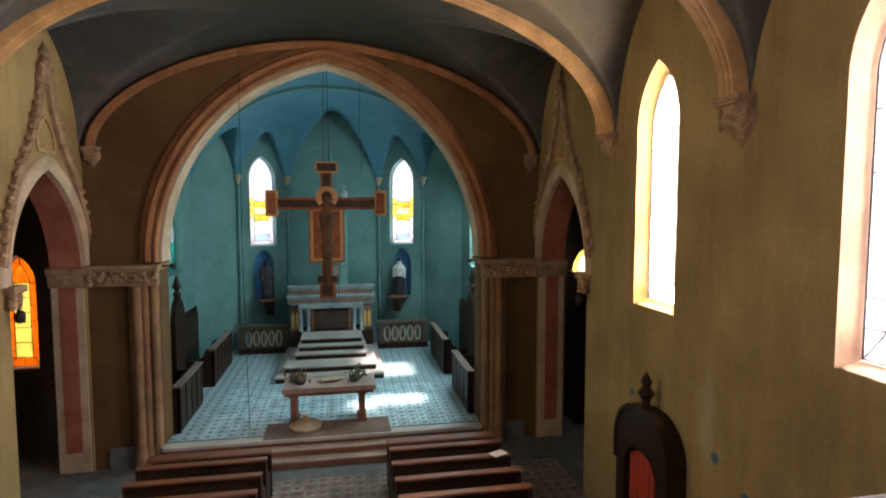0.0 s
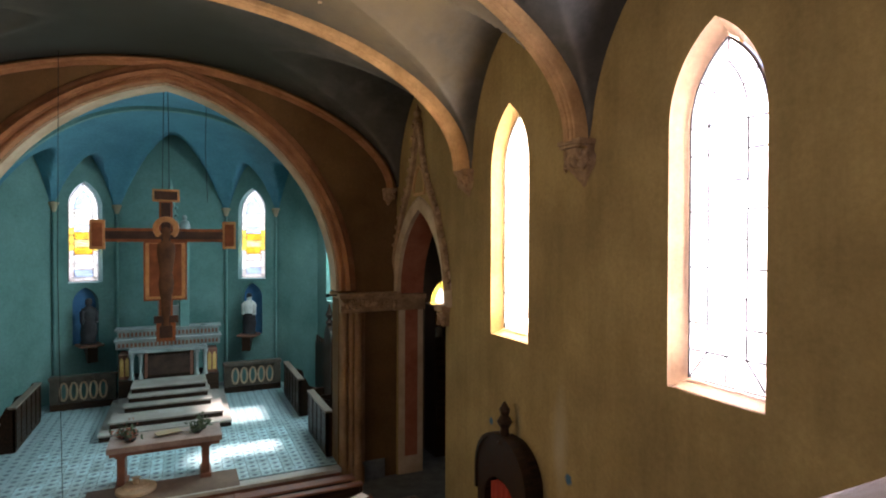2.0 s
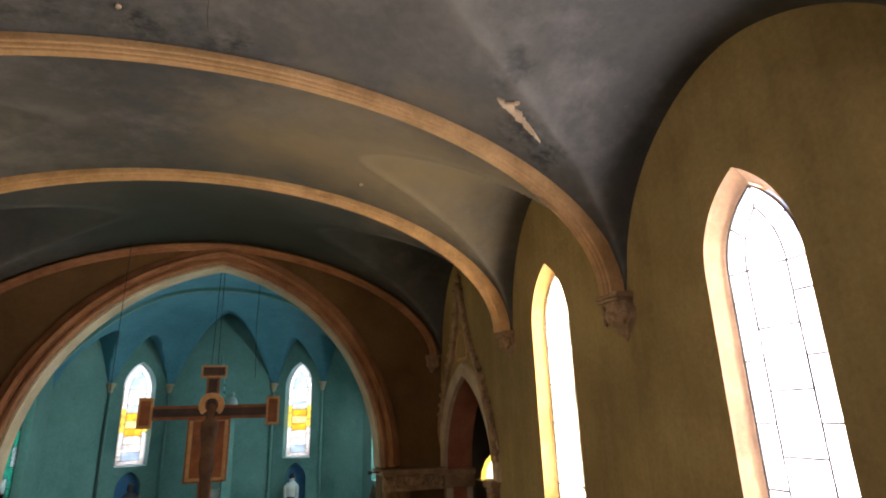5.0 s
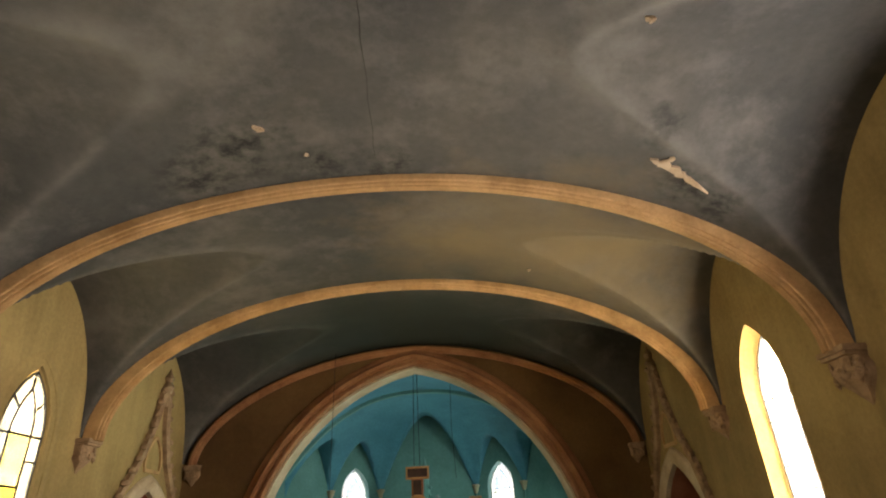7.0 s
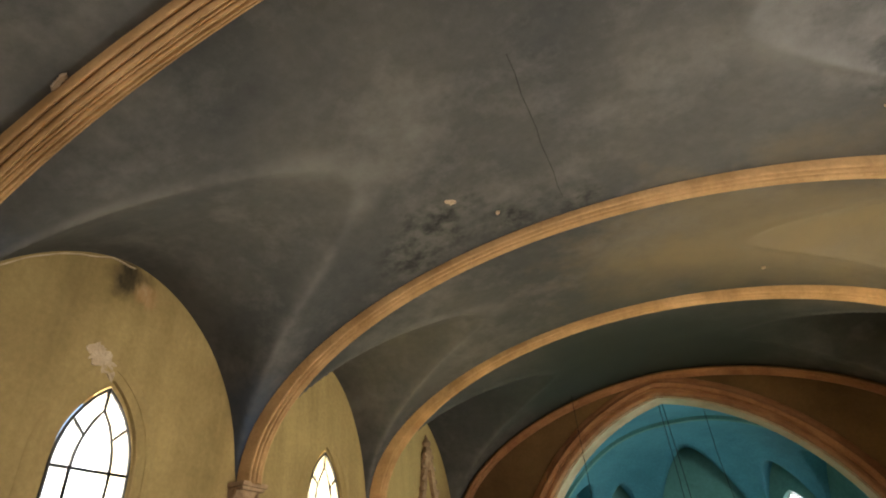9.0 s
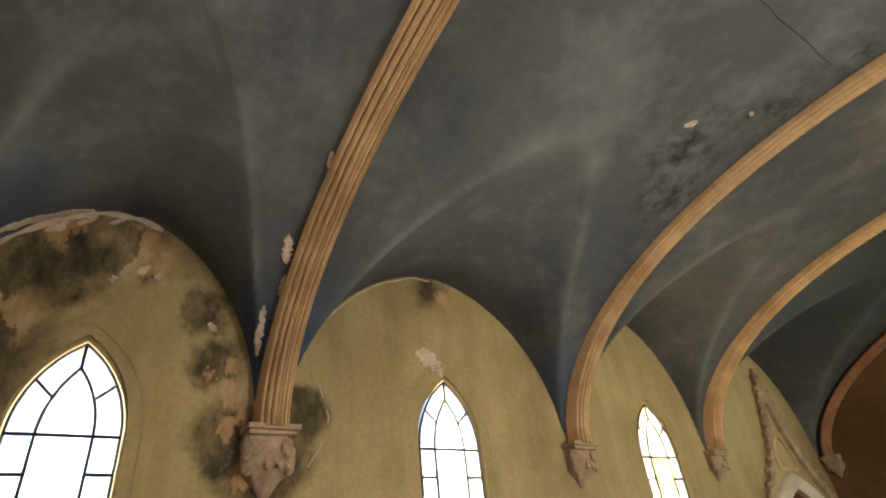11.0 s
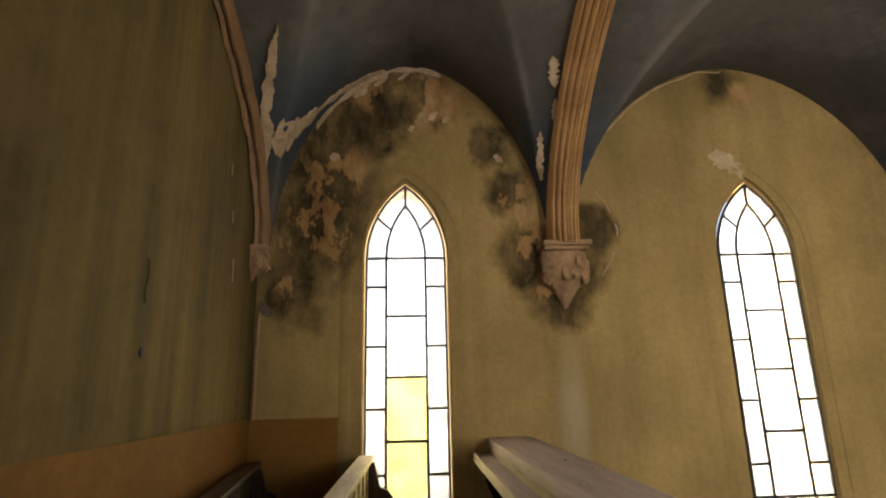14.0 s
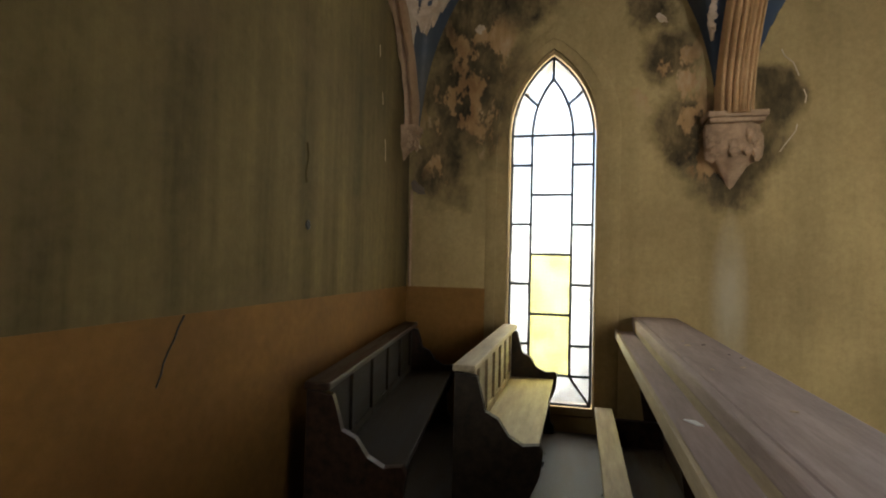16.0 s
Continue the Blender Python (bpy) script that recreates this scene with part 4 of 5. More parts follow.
# dado of the gallery
for pts in ((-W, W, REAR_Y, REAR_Y + 0.004), (-W, -W + 0.004, REAR_Y + 0.004, -0.87)):
    tagged(part("dado", box(bmesh.new(), *pts, FLOOR2, 4.14), DADO), "peach painted dado with a dark top line", "dado", kind="structure")
# ---- pews ----
def end_profile(depth, high, seat):
    """Side of a pew: foot, seat arm with a scroll, and a leaning back."""
    return [(0.0, 0.0), (depth * 0.95, 0.0), (depth * 0.95, 0.06), (depth * 0.88, 0.1), (depth * 0.86, seat * 0.55), (depth * 0.97, seat * 0.8), (depth, seat + 0.02),
            (depth * 0.96, seat + 0.06), (depth * 0.78, seat + 0.05), (depth * 0.62, seat + 0.09), (depth * 0.5, seat + 0.17), (depth * 0.36, seat + 0.2), (depth * 0.3, seat + 0.3),
            (depth * 0.26, high - 0.02), (0.0, high)]


def pew(m, length, wood, seatwood, label, group, depth=0.44, high=0.88, seat=0.45, panels=5, railwood=None):
    p = thing("pew", m, label, "pew", group)
    part("seat", box(bmesh.new(), 0.03, length - 0.03, 0.05, depth, seat - 0.035, seat, 0.008), seatwood, p)
    back = part("backrest", box(bmesh.new(), 0.03, length - 0.03, 0.03, 0.055, seat - 0.1, high - 0.03, 0.003), seatwood, p)
    part("top_rail", box(bmesh.new(), -0.01, length + 0.01, -0.01, 0.11, high - 0.035, high, 0.01), railwood or wood, p)
    for x in (0.0, length - 0.045):
        part("end_panel", prism(bmesh.new(), end_profile(depth + 0.03, high - 0.036, seat), (lambda x: lambda u, v, d: (x + d, u, v))(x), 0.0, 0.045), wood, p)
    for k in range(panels + 1):
        x = 0.05 + (length - 0.16) * k / panels
        part("stile", box(bmesh.new(), x, x + 0.06, 0.054, 0.072, seat, high - 0.034, 0.004), seatwood, back)
    part("bottom_rail", box(bmesh.new(), 0.05, length - 0.05, 0.054, 0.07, seat, seat + 0.05, 0.004), seatwood, back)
    part("foot_board", box(bmesh.new(), 0.045, length - 0.045, 0.12, 0.14, 0.0, seat - 0.036), wood, p)
    return p


first = pew(pose(-2.62, 7.9, 0), 1.75, DARKWOOD, DARKWOOD, "dark stained wooden pew on the nave floor", "nave pews", depth=0.4, panels=4, railwood=REDWOOD)
for k in range(8):
    y = 7.9 - 0.48 * k
    if k:
        copy_thing(first, pose(-2.62, y, 0))
    copy_thing(first, pose(0.93, y, 0))
for x, w in ((-2.62, 1.75), (0.93, 1.75)):
    f = thing("kneeler_screen", pose(x, 8.5, 0), "dark wooden kneeler screen before the foremost pew", "kneeler screen", "nave kneeler screens")
    part("panel", box(bmesh.new(), 0, w, 0, 0.04, 0.0, 0.74, 0.006), DARKWOOD, f)
    part("ledge", box(bmesh.new(), -0.02, w + 0.02, -0.14, 0.06, 0.74, 0.78, 0.01), REDWOOD, f)
    for k in range(4):
        part("stile", box(bmesh.new(), 0.05 + k * (w - 0.16) / 3, 0.11 + k * (w - 0.16) / 3, 0.038, 0.055, 0.05, 0.72, 0.004), DARKWOOD, f)

pew(pose(-3.94, -0.73, FLOOR2), 1.95, surface("dark_dusty_wood", (0.018, 0.013, 0.008), (0.045, 0.031, 0.018), 2.0, 9.0, 0.75, 0.2, grain=(1.0, 10.0, 10.0)), DUSTYWOOD,
    "pale dusty panelled pew with scrolled ends on the gallery", "gallery pews", depth=0.42, panels=6, railwood=DUSTYWOOD)
# seat and back wood coloured darker for the shade by the rear wall
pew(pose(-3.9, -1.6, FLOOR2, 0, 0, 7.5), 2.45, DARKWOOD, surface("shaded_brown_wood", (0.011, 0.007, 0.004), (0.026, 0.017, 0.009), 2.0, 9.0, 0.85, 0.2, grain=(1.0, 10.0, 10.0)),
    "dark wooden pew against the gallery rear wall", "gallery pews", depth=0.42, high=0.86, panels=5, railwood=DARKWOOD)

# scraps on the parapet
rnd = random.Random(8)
for k in range(9):
    bm = bmesh.new()
    x, y = rnd.uniform(-2.6, -0.2), rnd.uniform(0.38, 0.62)
    g = bmesh.ops.create_icosphere(bm, subdivisions=1, radius=rnd.uniform(0.005, 0.014))
    bmesh.ops.scale(bm, verts=g["verts"], vec=(1.6, 1.0, 0.4))
    ob = part("plaster_crumb", bm, BARE if k % 3 else DARKWOOD)
    ob.matrix_world = pose(x, y, 3.957, 0, 0, rnd.uniform(0, 180))
    tagged(ob, "small crumb of fallen plaster on the ledge", "plaster crumb", "crumbs on the parapet")
ob = part("paint_flake", prism(bmesh.new(), [(0, 0), (0.07, 0.01), (0.08, 0.03), (0.02, 0.035)], lambda u, v, d: (u, v, d), 0, 0.004), PAPER)
ob.matrix_world = pose(-1.35, 0.24, 3.831, 0, 0, 20)
tagged(ob, "pale scrap of paper on the book shelf", "paper scrap")

# ---- chancel furniture ----
table = thing("altar_table", pose(-0.02, 10.68, CHANCEL), "long stone altar table with a red-brown edge on two legs", "altar table")
part("tabletop", box(bmesh.new(), -0.88, 0.88, -0.36, 0.36, 0.66, 0.76, 0.012), TREAD, table)
part("apron", box(bmesh.new(), -0.84, 0.84, -0.33, 0.33, 0.6, 0.66, 0.006), RISER, table, "red-brown moulded apron")
for x in (-0.68, 0.62):
    leg = bmesh.new()
    box(leg, x - 0.09, x + 0.09, -0.26, 0.26, 0.0, 0.07, 0.01)
    box(leg, x - 0.06, x + 0.06, -0.22, 0.22, 0.07, 0.54, 0.015)
    box(leg, x - 0.085, x + 0.085, -0.25, 0.25, 0.54, 0.6, 0.01)
    part("leg", leg, RISER, table)
stand = thing("round_stand", pose(-0.47, 10.36, CHANCEL), "round pale wooden candle stand on the chancel step", "stand")
part("base", lathe(bmesh.new(), [(0.3, 0.0), (0.31, 0.03), (0.3, 0.06), (0.2, 0.08), (0.19, 0.11), (0.1, 0.12)], 28), CREAM, stand, smooth=35)
part("stem", lathe(bmesh.new(), [(0.05, 0.12), (0.05, 0.2), (0.07, 0.22), (0.02, 0.24)], 12), CREAM, stand, smooth=35)


def bouquet(x, y, z, seed, kind):
    rnd = random.Random(seed)
    b = thing("flower_arrangement", pose(x, y, z), "small dried %s arrangement on the altar table" % kind, "flowers", "flowers on the altar table")
    part("bowl", lathe(bmesh.new(), [(0.05, 0.0), (0.09, 0.03), (0.1, 0.05), (0.08, 0.055)], 12), IRON, b, smooth=40)
    for mat, name, n, size in ((LEAF, "leaves", 40, 0.05), (FLOWER if kind == "red flower" else LEAF, "petals", 34, 0.035)):
        bm = bmesh.new()
        for k in range(n):
            c = Vector((rnd.gauss(0, 0.075), rnd.gauss(0, 0.06), 0.05 + abs(rnd.gauss(0, 0.1))))
            d = Vector((rnd.gauss(0, 1), rnd.gauss(0, 1), rnd.gauss(0.4, 1))).normalized()
            e = d.orthogonal().normalized()
            s = size * rnd.uniform(0.6, 1.3)
            q = [bm.verts.new(c + d * u * s + e * v * s) for u, v in ((-1, 0), (0, 0.45), (1, 0), (0, -0.45))]
            bm.faces.new(q)
        tagged(part(name, bm, mat, b), kind="stuff")
    return b


bouquet(-0.7, 10.81, CHANCEL + 0.76, 1, "red flower")
bouquet(-0.57, 10.58, CHANCEL + 0.76, 2, "red flower")
bouquet(0.53, 10.76, CHANCEL + 0.76, 3, "green leaf")
bouquet(0.46, 10.6, CHANCEL + 0.76, 5, "green leaf")
book = thing("missal_stand", pose(0.0, 10.71, CHANCEL + 0.76, 0, 0, 20), "low wooden missal stand on the altar table", "book stand")
part("board", box(bmesh.new(), -0.2, 0.2, -0.1, 0.1, 0.03, 0.05, 0.005), DUSTYWOOD, book)
part("foot", box(bmesh.new(), -0.15, 0.15, -0.02, 0.02, 0.0, 0.03), DARKWOOD, book)

# steps to the high altar
for k, (y, z, hw) in enumerate(((13.16, 0.14, 1.3), (13.52, 0.28, 1.14), (14.18, 0.42, 0.92), (14.48, 0.56, 0.86), (14.76, 0.7, 0.82))):
    st = thing("altar_step", pose(-0.06, y, CHANCEL), "pale stone altar step with a dark wooden riser", "step", "steps of the high altar", "structure")
    part("tread", box(bmesh.new(), -hw, hw, -0.03, 16.4 - y - 0.02 * k, z - 0.04, z, 0.006), WORNTREAD, st)
    part("riser", box(bmesh.new(), -hw + 0.02, hw - 0.02, 0.0, 16.36 - y - 0.02 * k, z - (0.14 if k else 0.14), z - 0.041), DARKWOOD, st, "dark riser")

altar = thing("high_altar", pose(-0.06, 15.6, CHANCEL + 0.7), "pale marble high altar with gilded panels and a stepped retable", "altar")
part("base", box(bmesh.new(), -1.15, 1.15, -0.05, 0.75, -0.7, 0.0), DARKWOOD, altar)
part("mensa", box(bmesh.new(), -0.92, 0.88, -0.12, 0.5, 0.66, 0.74, 0.012), MARBLE, altar, "white marble altar slab")
part("front", box(bmesh.new(), -0.6, 0.56, -0.02, 0.4, 0.0, 0.66), DARKWOOD, altar, "dark brown altar front")
part("front_panel", box(bmesh.new(), -0.5, 0.46, -0.034, -0.019, 0.08, 0.58, 0.004), CROSSDARK, altar, "dark painted frontal panel")
for x in (-0.54, 0.5):
    part("front_stile", box(bmesh.new(), x - 0.035, x + 0.035, -0.045, -0.018, 0.02, 0.64, 0.005), RISER, altar)
for x in (-0.86, -0.66, 0.62, 0.82):
    part("column", lathe(bmesh.new(), [(0.07, 0.0), (0.07, 0.05), (0.045, 0.08), (0.045, 0.54), (0.075, 0.6), (0.075, 0.66)], 12, x, 0.0), MARBLE, altar, smooth=40)
for x0, x1 in ((-1.15, -0.9), (0.86, 1.12)):
    part("side_panel", box(bmesh.new(), x0, x1, 0.1, 0.7, 0.0, 0.62, 0.008), RISER, altar)
    for f in (0.27, 0.73):
        part("gilded_panel", prism(bmesh.new(), gothic(x0 + (x1 - x0) * f, 0.042, 0.08, 0.44, 0.55, 5), lambda u, v, d: (u, d, v), 0.085, 0.099), GOLD, altar, "pointed gilded side panel")
part("retable_lower", box(bmesh.new(), -1.24, 1.2, 0.34, 0.9, 0.72, 0.9, 0.01), MARBLE, altar)
part("retable_cornice", box(bmesh.new(), -1.28, 1.24, 0.3, 0.92, 0.9, 0.95, 0.012), MARBLE, altar)
part("retable_upper", box(bmesh.new(), -1.22, 1.18, 0.55, 0.95, 0.95, 1.14, 0.01), MARBLE, altar)
part("retable_top", box(bmesh.new(), -1.28, 1.24, 0.5, 0.97, 1.14, 1.2, 0.012), MARBLE, altar)
for k in range(26):
    x = -1.16 + 2.28 * k / 25
    part("retable_inlay", box(bmesh.new(), x - 0.028, x + 0.028, 0.325, 0.342, 0.76, 0.86, 0.003), RISER, altar)
    part("retable_inlay", box(bmesh.new(), x - 0.028, x + 0.028, 0.537, 0.552, 0.99, 1.1, 0.003), RISER, altar)
tab = bmesh.new()
box(tab, -0.2, 0.2, 0.6, 0.96, 1.2, 1.75, 0.01)
for x in (-0.26, 0.26):
    lathe(tab, [(0.05, 1.2), (0.05, 2.3), (0.08, 2.35), (0.0, 2.75)], 8, x, 0.8)
part("tabernacle", tab, MARBLE, altar, smooth=30)
sp = bmesh.new()
box(sp, -0.17, 0.17, 0.66, 0.95, 1.75, 3.6, 0.02)
lathe(sp, [(0.3, 3.55), (0.3, 3.62), (0.24, 3.7), (0.16, 4.1), (0.1, 4.5), (0.12, 4.55), (0.05, 4.7), (0.07, 4.85), (0.01, 5.15)], 8, 0, 0.8)
for z in (3.75, 3.95, 4.15, 4.35):
    for k in range(4):
        g = bmesh.ops.create_icosphere(sp, subdivisions=1, radius=0.05)
        bmesh.ops.translate(sp, verts=g["verts"], vec=(0.2 * math.cos(k * 1.57 + 0.78), 0.8 + 0.2 * math.sin(k * 1.57 + 0.78), z))
part("spire", sp, TEAL, altar, "tall pinnacled spire above the tabernacle", smooth=30)


def statue(x, y, z, rz, mat, label, hem=None):
    bm = bmesh.new()
    lathe(bm, [(0.2, 0.0), (0.2, 0.05), (0.17, 0.08), (0.2, 0.3), (0.17, 0.6), (0.19, 0.82), (0.17, 0.92), (0.07, 0.98), (0.06, 1.0), (0.085, 1.06), (0.09, 1.12), (0.06, 1.18), (0.01, 1.2)], 16, 0, 0, 1.0, 0.7)
    for s in (-1, 1):
        lathe(bm, [(0.02, 0.5), (0.055, 0.56), (0.06, 0.72), (0.07, 0.86), (0.02, 0.9)], 8, s * 0.15, 0.04)
    ob = part("statue", rough_up(bm, 0.02, 7.0), mat, smooth=60)
    ob.matrix_world = pose(x, y, z, 0, 0, rz)
    if hem:
        ob.data.materials.append(hem)
        for p in ob.data.polygons:
            p.material_index = 1 if p.center.z < 0.6 or p.center.z > 1.08 else 0
    tagged(ob, label, "statue", "statues in the apse niches")
    br = thing("statue_bracket", pose(x, y, z - 0.16, 0, 0, rz), "dark carved wooden wall bracket under a statue", "bracket", "brackets of the apse statues")
    part("shelf", box(bmesh.new(), -0.27, 0.27, -0.2, 0.3, 0.1, 0.16, 0.012), RISER, br)
    part("console", prism(bmesh.new(), [(-0.12, 0.1), (0.3, 0.1), (0.3, -0.3), (0.22, -0.26), (0.1, -0.05)], lambda u, v, d: (d, u, v), -0.12, 0.12), DARKWOOD, br)


statue(-2.0, 16.97, 1.82, -156, BLACKROBE, "dark painted robed saint statue in a blue niche")
statue(2.0, 16.97, 1.82, 156, WHITEROBE, "white-robed saint statue with a dark hem in a blue niche", BLACKROBE)
bm = lathe(bmesh.new(), [(0.13, 0.0), (0.14, 0.2), (0.11, 0.32), (0.04, 0.36), (0.06, 0.42), (0.06, 0.46), (0.01, 0.5)], 12, 0, 0, 1, 0.7)
ob = part("statue", bm, MARBLE, smooth=60)
ob.matrix_world = pose(0.28, 16.2, 4.72)
tagged(ob, "small pale figure beside the altar spire", "statue")
pl = thing("statue_plinth", pose(0.28, 16.2, CHANCEL + 0.7 + 1.2), "tall slim teal plinth behind the cross", "plinth")
part("shaft", box(bmesh.new(), -0.11, 0.11, -0.1, 0.1, 0.0, 4.72 - CHANCEL - 1.9 - 0.06, 0.01), TEAL, pl)
part("cap", box(bmesh.new(), -0.17, 0.17, -0.14, 0.14, 4.72 - CHANCEL - 1.9 - 0.06, 4.72 - CHANCEL - 1.9, 0.012), TEAL, pl)


# balustrades beside the altar
GREYSTONE = surface("dull_brown_stone", (0.055, 0.045, 0.034), (0.11, 0.092, 0.07), 3.0, 20.0, 0.7, 0.2)


def balustrade(x0, x1, y):
    b = thing("balustrade", pose(x0, y, CHANCEL), "low dark stone balustrade with pale oval openings", "balustrade", "balustrades of the apse")
    w = x1 - x0
    part("plinth", box(bmesh.new(), 0, w, -0.11, 0.11, 0.0, 0.16, 0.01), DARKWOOD, b)
    part("handrail", box(bmesh.new(), -0.02, w + 0.02, -0.13, 0.13, 0.72, 0.82, 0.015), GREYSTONE, b)
    for x in (0.09, w - 0.09):
        part("post", box(bmesh.new(), x - 0.09, x + 0.09, -0.1, 0.1, 0.16, 0.72, 0.01), GREYSTONE, b)
    n = 5
    step = (w - 0.36) / n
    cells = [0.18 + step * (k + 0.5) for k in range(n)]
    holes = [[(c + step * 0.33 * math.cos(t), 0.44 + 0.2 * math.sin(t)) for t in [2 * math.pi * i / 16 for i in range(16)]] for c in cells]
    part("panel", pierced(bmesh.new(), [(0.17, 0.155), (w - 0.17, 0.155), (w - 0.17, 0.73), (0.17, 0.73)], holes, lambda u, v, d: (u, d, v), -0.035, 0.035), GREYSTONE, b, "panel pierced by oval openings")
    ring = None
    for c in cells:
        if ring is None:
            oval = [(step * 0.36 * math.cos(2 * math.pi * i / 16), 0.44 + 0.215 * math.sin(2 * math.pi * i / 16)) for i in range(16)]
            ring = part("oval_moulding", sweep(bmesh.new(), oval, [(-0.022, -0.05), (0.022, -0.05), (0.022, -0.03), (-0.022, -0.03)], lambda u, v, d: (u, d, v), closed=True), CREAM, b, smooth=40)
            ring.location = (c, 0, 0)
        else:
            o = new("oval_moulding", ring.data)
            o.parent, o.location = b, (c, 0, 0)


balustrade(-2.7, -1.3, 16.15)
balustrade(1.25, 2.75, 16.15)


# choir stalls
STALLTOP = surface("worn_brown_desk_wood", (0.12, 0.09, 0.065), (0.24, 0.19, 0.145), 2.0, 12.0, 0.5, 0.2, grain=(1.0, 8.0, 8.0))


def stall(m, length, label, tall=False):
    s = thing("choir_stall", m, label, "choir stall", "choir stalls of the chancel")
    desk = part("desk_front", box(bmesh.new(), 0, length, 0.0, 0.05, 0.0, 0.86, 0.006), DARKWOOD, s)
    part("desk_top", box(bmesh.new(), -0.03, length + 0.03, -0.07, 0.08, 0.86, 0.9, 0.01), STALLTOP, s, "pale worn desk top")
    part("seat", box(bmesh.new(), 0.05, length - 0.05, -0.42, -0.08, 0.4, 0.44, 0.006), DARKWOOD, s)
    for x in (0.0, length - 0.05):
        part("end_panel", prism(bmesh.new(), [(-0.46, 0.0), (0.05, 0.0), (0.05, 0.87), (-0.1, 0.9), (-0.2, 0.7), (-0.42, 0.62), (-0.46, 0.5)], (lambda x: lambda u, v, d: (x + d, u, v))(x), 0, 0.05), DARKWOOD, s)
    n = max(3, int(length / 0.4))
    for k in range(n + 1):
        x = 0.02 + (length - 0.1) * k / n
        part("stile", box(bmesh.new(), x, x + 0.06, 0.048, 0.066, 0.08, 0.84, 0.004), DARKWOOD, desk)
    return s


for sx, rz in ((-1, -90), (1, 90)):
    for y0, y1 in ((10.45, 12.1), (13.2, 15.3)):
        length = y1 - y0
        m = pose(sx * 2.78, y1 if sx < 0 else y0, CHANCEL, 0, 0, rz)
        stall(m, length, "dark wooden choir stall desk with a pale worn top")
    # panelled wainscot with crenellated top behind the stalls
    w = thing("wainscot", pose(sx * 3.66, 10.6, CHANCEL), "dark wooden wainscot with pointed cresting along the chancel wall", "wainscot", "wainscots of the chancel")
    part("panelling", box(bmesh.new(), -0.03, 0.03, 0, 5.0, 0.0, 1.35, 0.005), DARKWOOD, w)
    for k in range(20):
        part("cresting", prism(bmesh.new(), [(0.02 + k * 0.25, 1.35), (0.2 + k * 0.25, 1.35), (0.2 + k * 0.25, 1.43), (0.11 + k * 0.25, 1.55), (0.02 + k * 0.25, 1.43)], lambda u, v, d: (d, u, v), -0.025, 0.025), DARKWOOD, w)
    th = thing("sedilia", pose(sx * 3.3, 12.55, CHANCEL), "tall dark wooden throne with a pointed finial", "throne", "thrones of the chancel")
    part("back", prism(bmesh.new(), gothic(0, 0.36, 0.0, 1.75, 2.25, 8), lambda u, v, d: (d, u, v), -0.05, 0.05), DARKWOOD, th)
    part("seat", box(bmesh.new(), -0.3 if sx > 0 else 0.0, 0.0 if sx > 0 else 0.3, -0.32, 0.32, 0.4, 0.46, 0.01), DARKWOOD, th)
    part("finial", lathe(bmesh.new(), [(0.05, 2.2), (0.09, 2.3), (0.04, 2.38), (0.1, 2.47), (0.06, 2.56), (0.015, 2.72)], 10), DARKWOOD, th, smooth=40)
    for y in (-0.33, 0.33):
        part("arm", box(bmesh.new(), min(0, -sx * 0.32), max(0, -sx * 0.32), y - 0.03, y + 0.03, 0.0, 0.72, 0.01), DARKWOOD, th)

# ---- painted cross ----
cross = thing("painted_cross", pose(-0.03, 11.0, 0), "large hanging red and gold painted wooden cross", "cross")
def plank(name, u0, u1, v0, v1, mat, d0, d1, label="", bevel=0.006, on=None):
    return part(name, box(bmesh.new(), u0, u1, d0, d1, v0, v1, bevel), mat, on or cross, label)


up = plank("upright", -0.115, 0.105, 2.75, 5.42, CROSSRED, -0.03, 0.03)
beam = plank("crossbeam", -1.1, 1.1, 4.5, 4.74, CROSSRED, -0.032, 0.032)
plank("crossbeam_field", -0.94, 0.94, 4.55, 4.69, CROSSDARK, -0.045, -0.03, "dark painted strip", on=beam)
apron = plank("apron", -0.36, 0.34, 3.45, 4.5, CROSSRED, -0.028, 0.028, "red painted side panels")
plank("apron_border", -0.33, 0.31, 3.48, 4.48, CROSSGOLD, -0.036, -0.027, "worn gold ground", on=apron)
plank("apron_field", -0.27, 0.25, 3.53, 4.47, CROSSRED, -0.043, -0.035, on=apron)
plank("upright_field", -0.08, 0.07, 2.95, 5.2, CROSSDARK, -0.052, -0.03, "dark central strip", on=up)
plank("foot_wings", -0.2, 0.19, 3.05, 3.18, CROSSDARK, -0.056, 0.03)
foot = plank("foot_panel", -0.16, 0.15, 2.72, 3.06, CROSSRED, -0.04, 0.034)
plank("foot_field", -0.11, 0.1, 2.78, 3.0, CROSSDARK, -0.06, -0.039, on=foot)
title = plank("title_board", -0.22, 0.22, 5.22, 5.44, CROSSGOLD, -0.05, 0.034, "gold framed title board")
plank("title_field", -0.185, 0.185, 5.255, 5.405, CROSSDARK, -0.062, -0.049, on=title)
for s in (-1, 1):
    x0, x1 = sorted((s * 0.94, s * 1.17))
    end = plank("terminal", x0, x1, 4.37, 4.88, CROSSGOLD, -0.04, 0.036, "gold bordered end panel")
    plank("terminal_field", x0 + 0.035, x1 - 0.035, 4.42, 4.83, CROSSRED, -0.052, -0.039, on=end)
ring = [(0.165 * math.cos(math.pi * (-0.28 + 1.56 * i / 24)), 4.74 + 0.165 * math.sin(math.pi * (-0.28 + 1.56 * i / 24))) for i in range(25)]
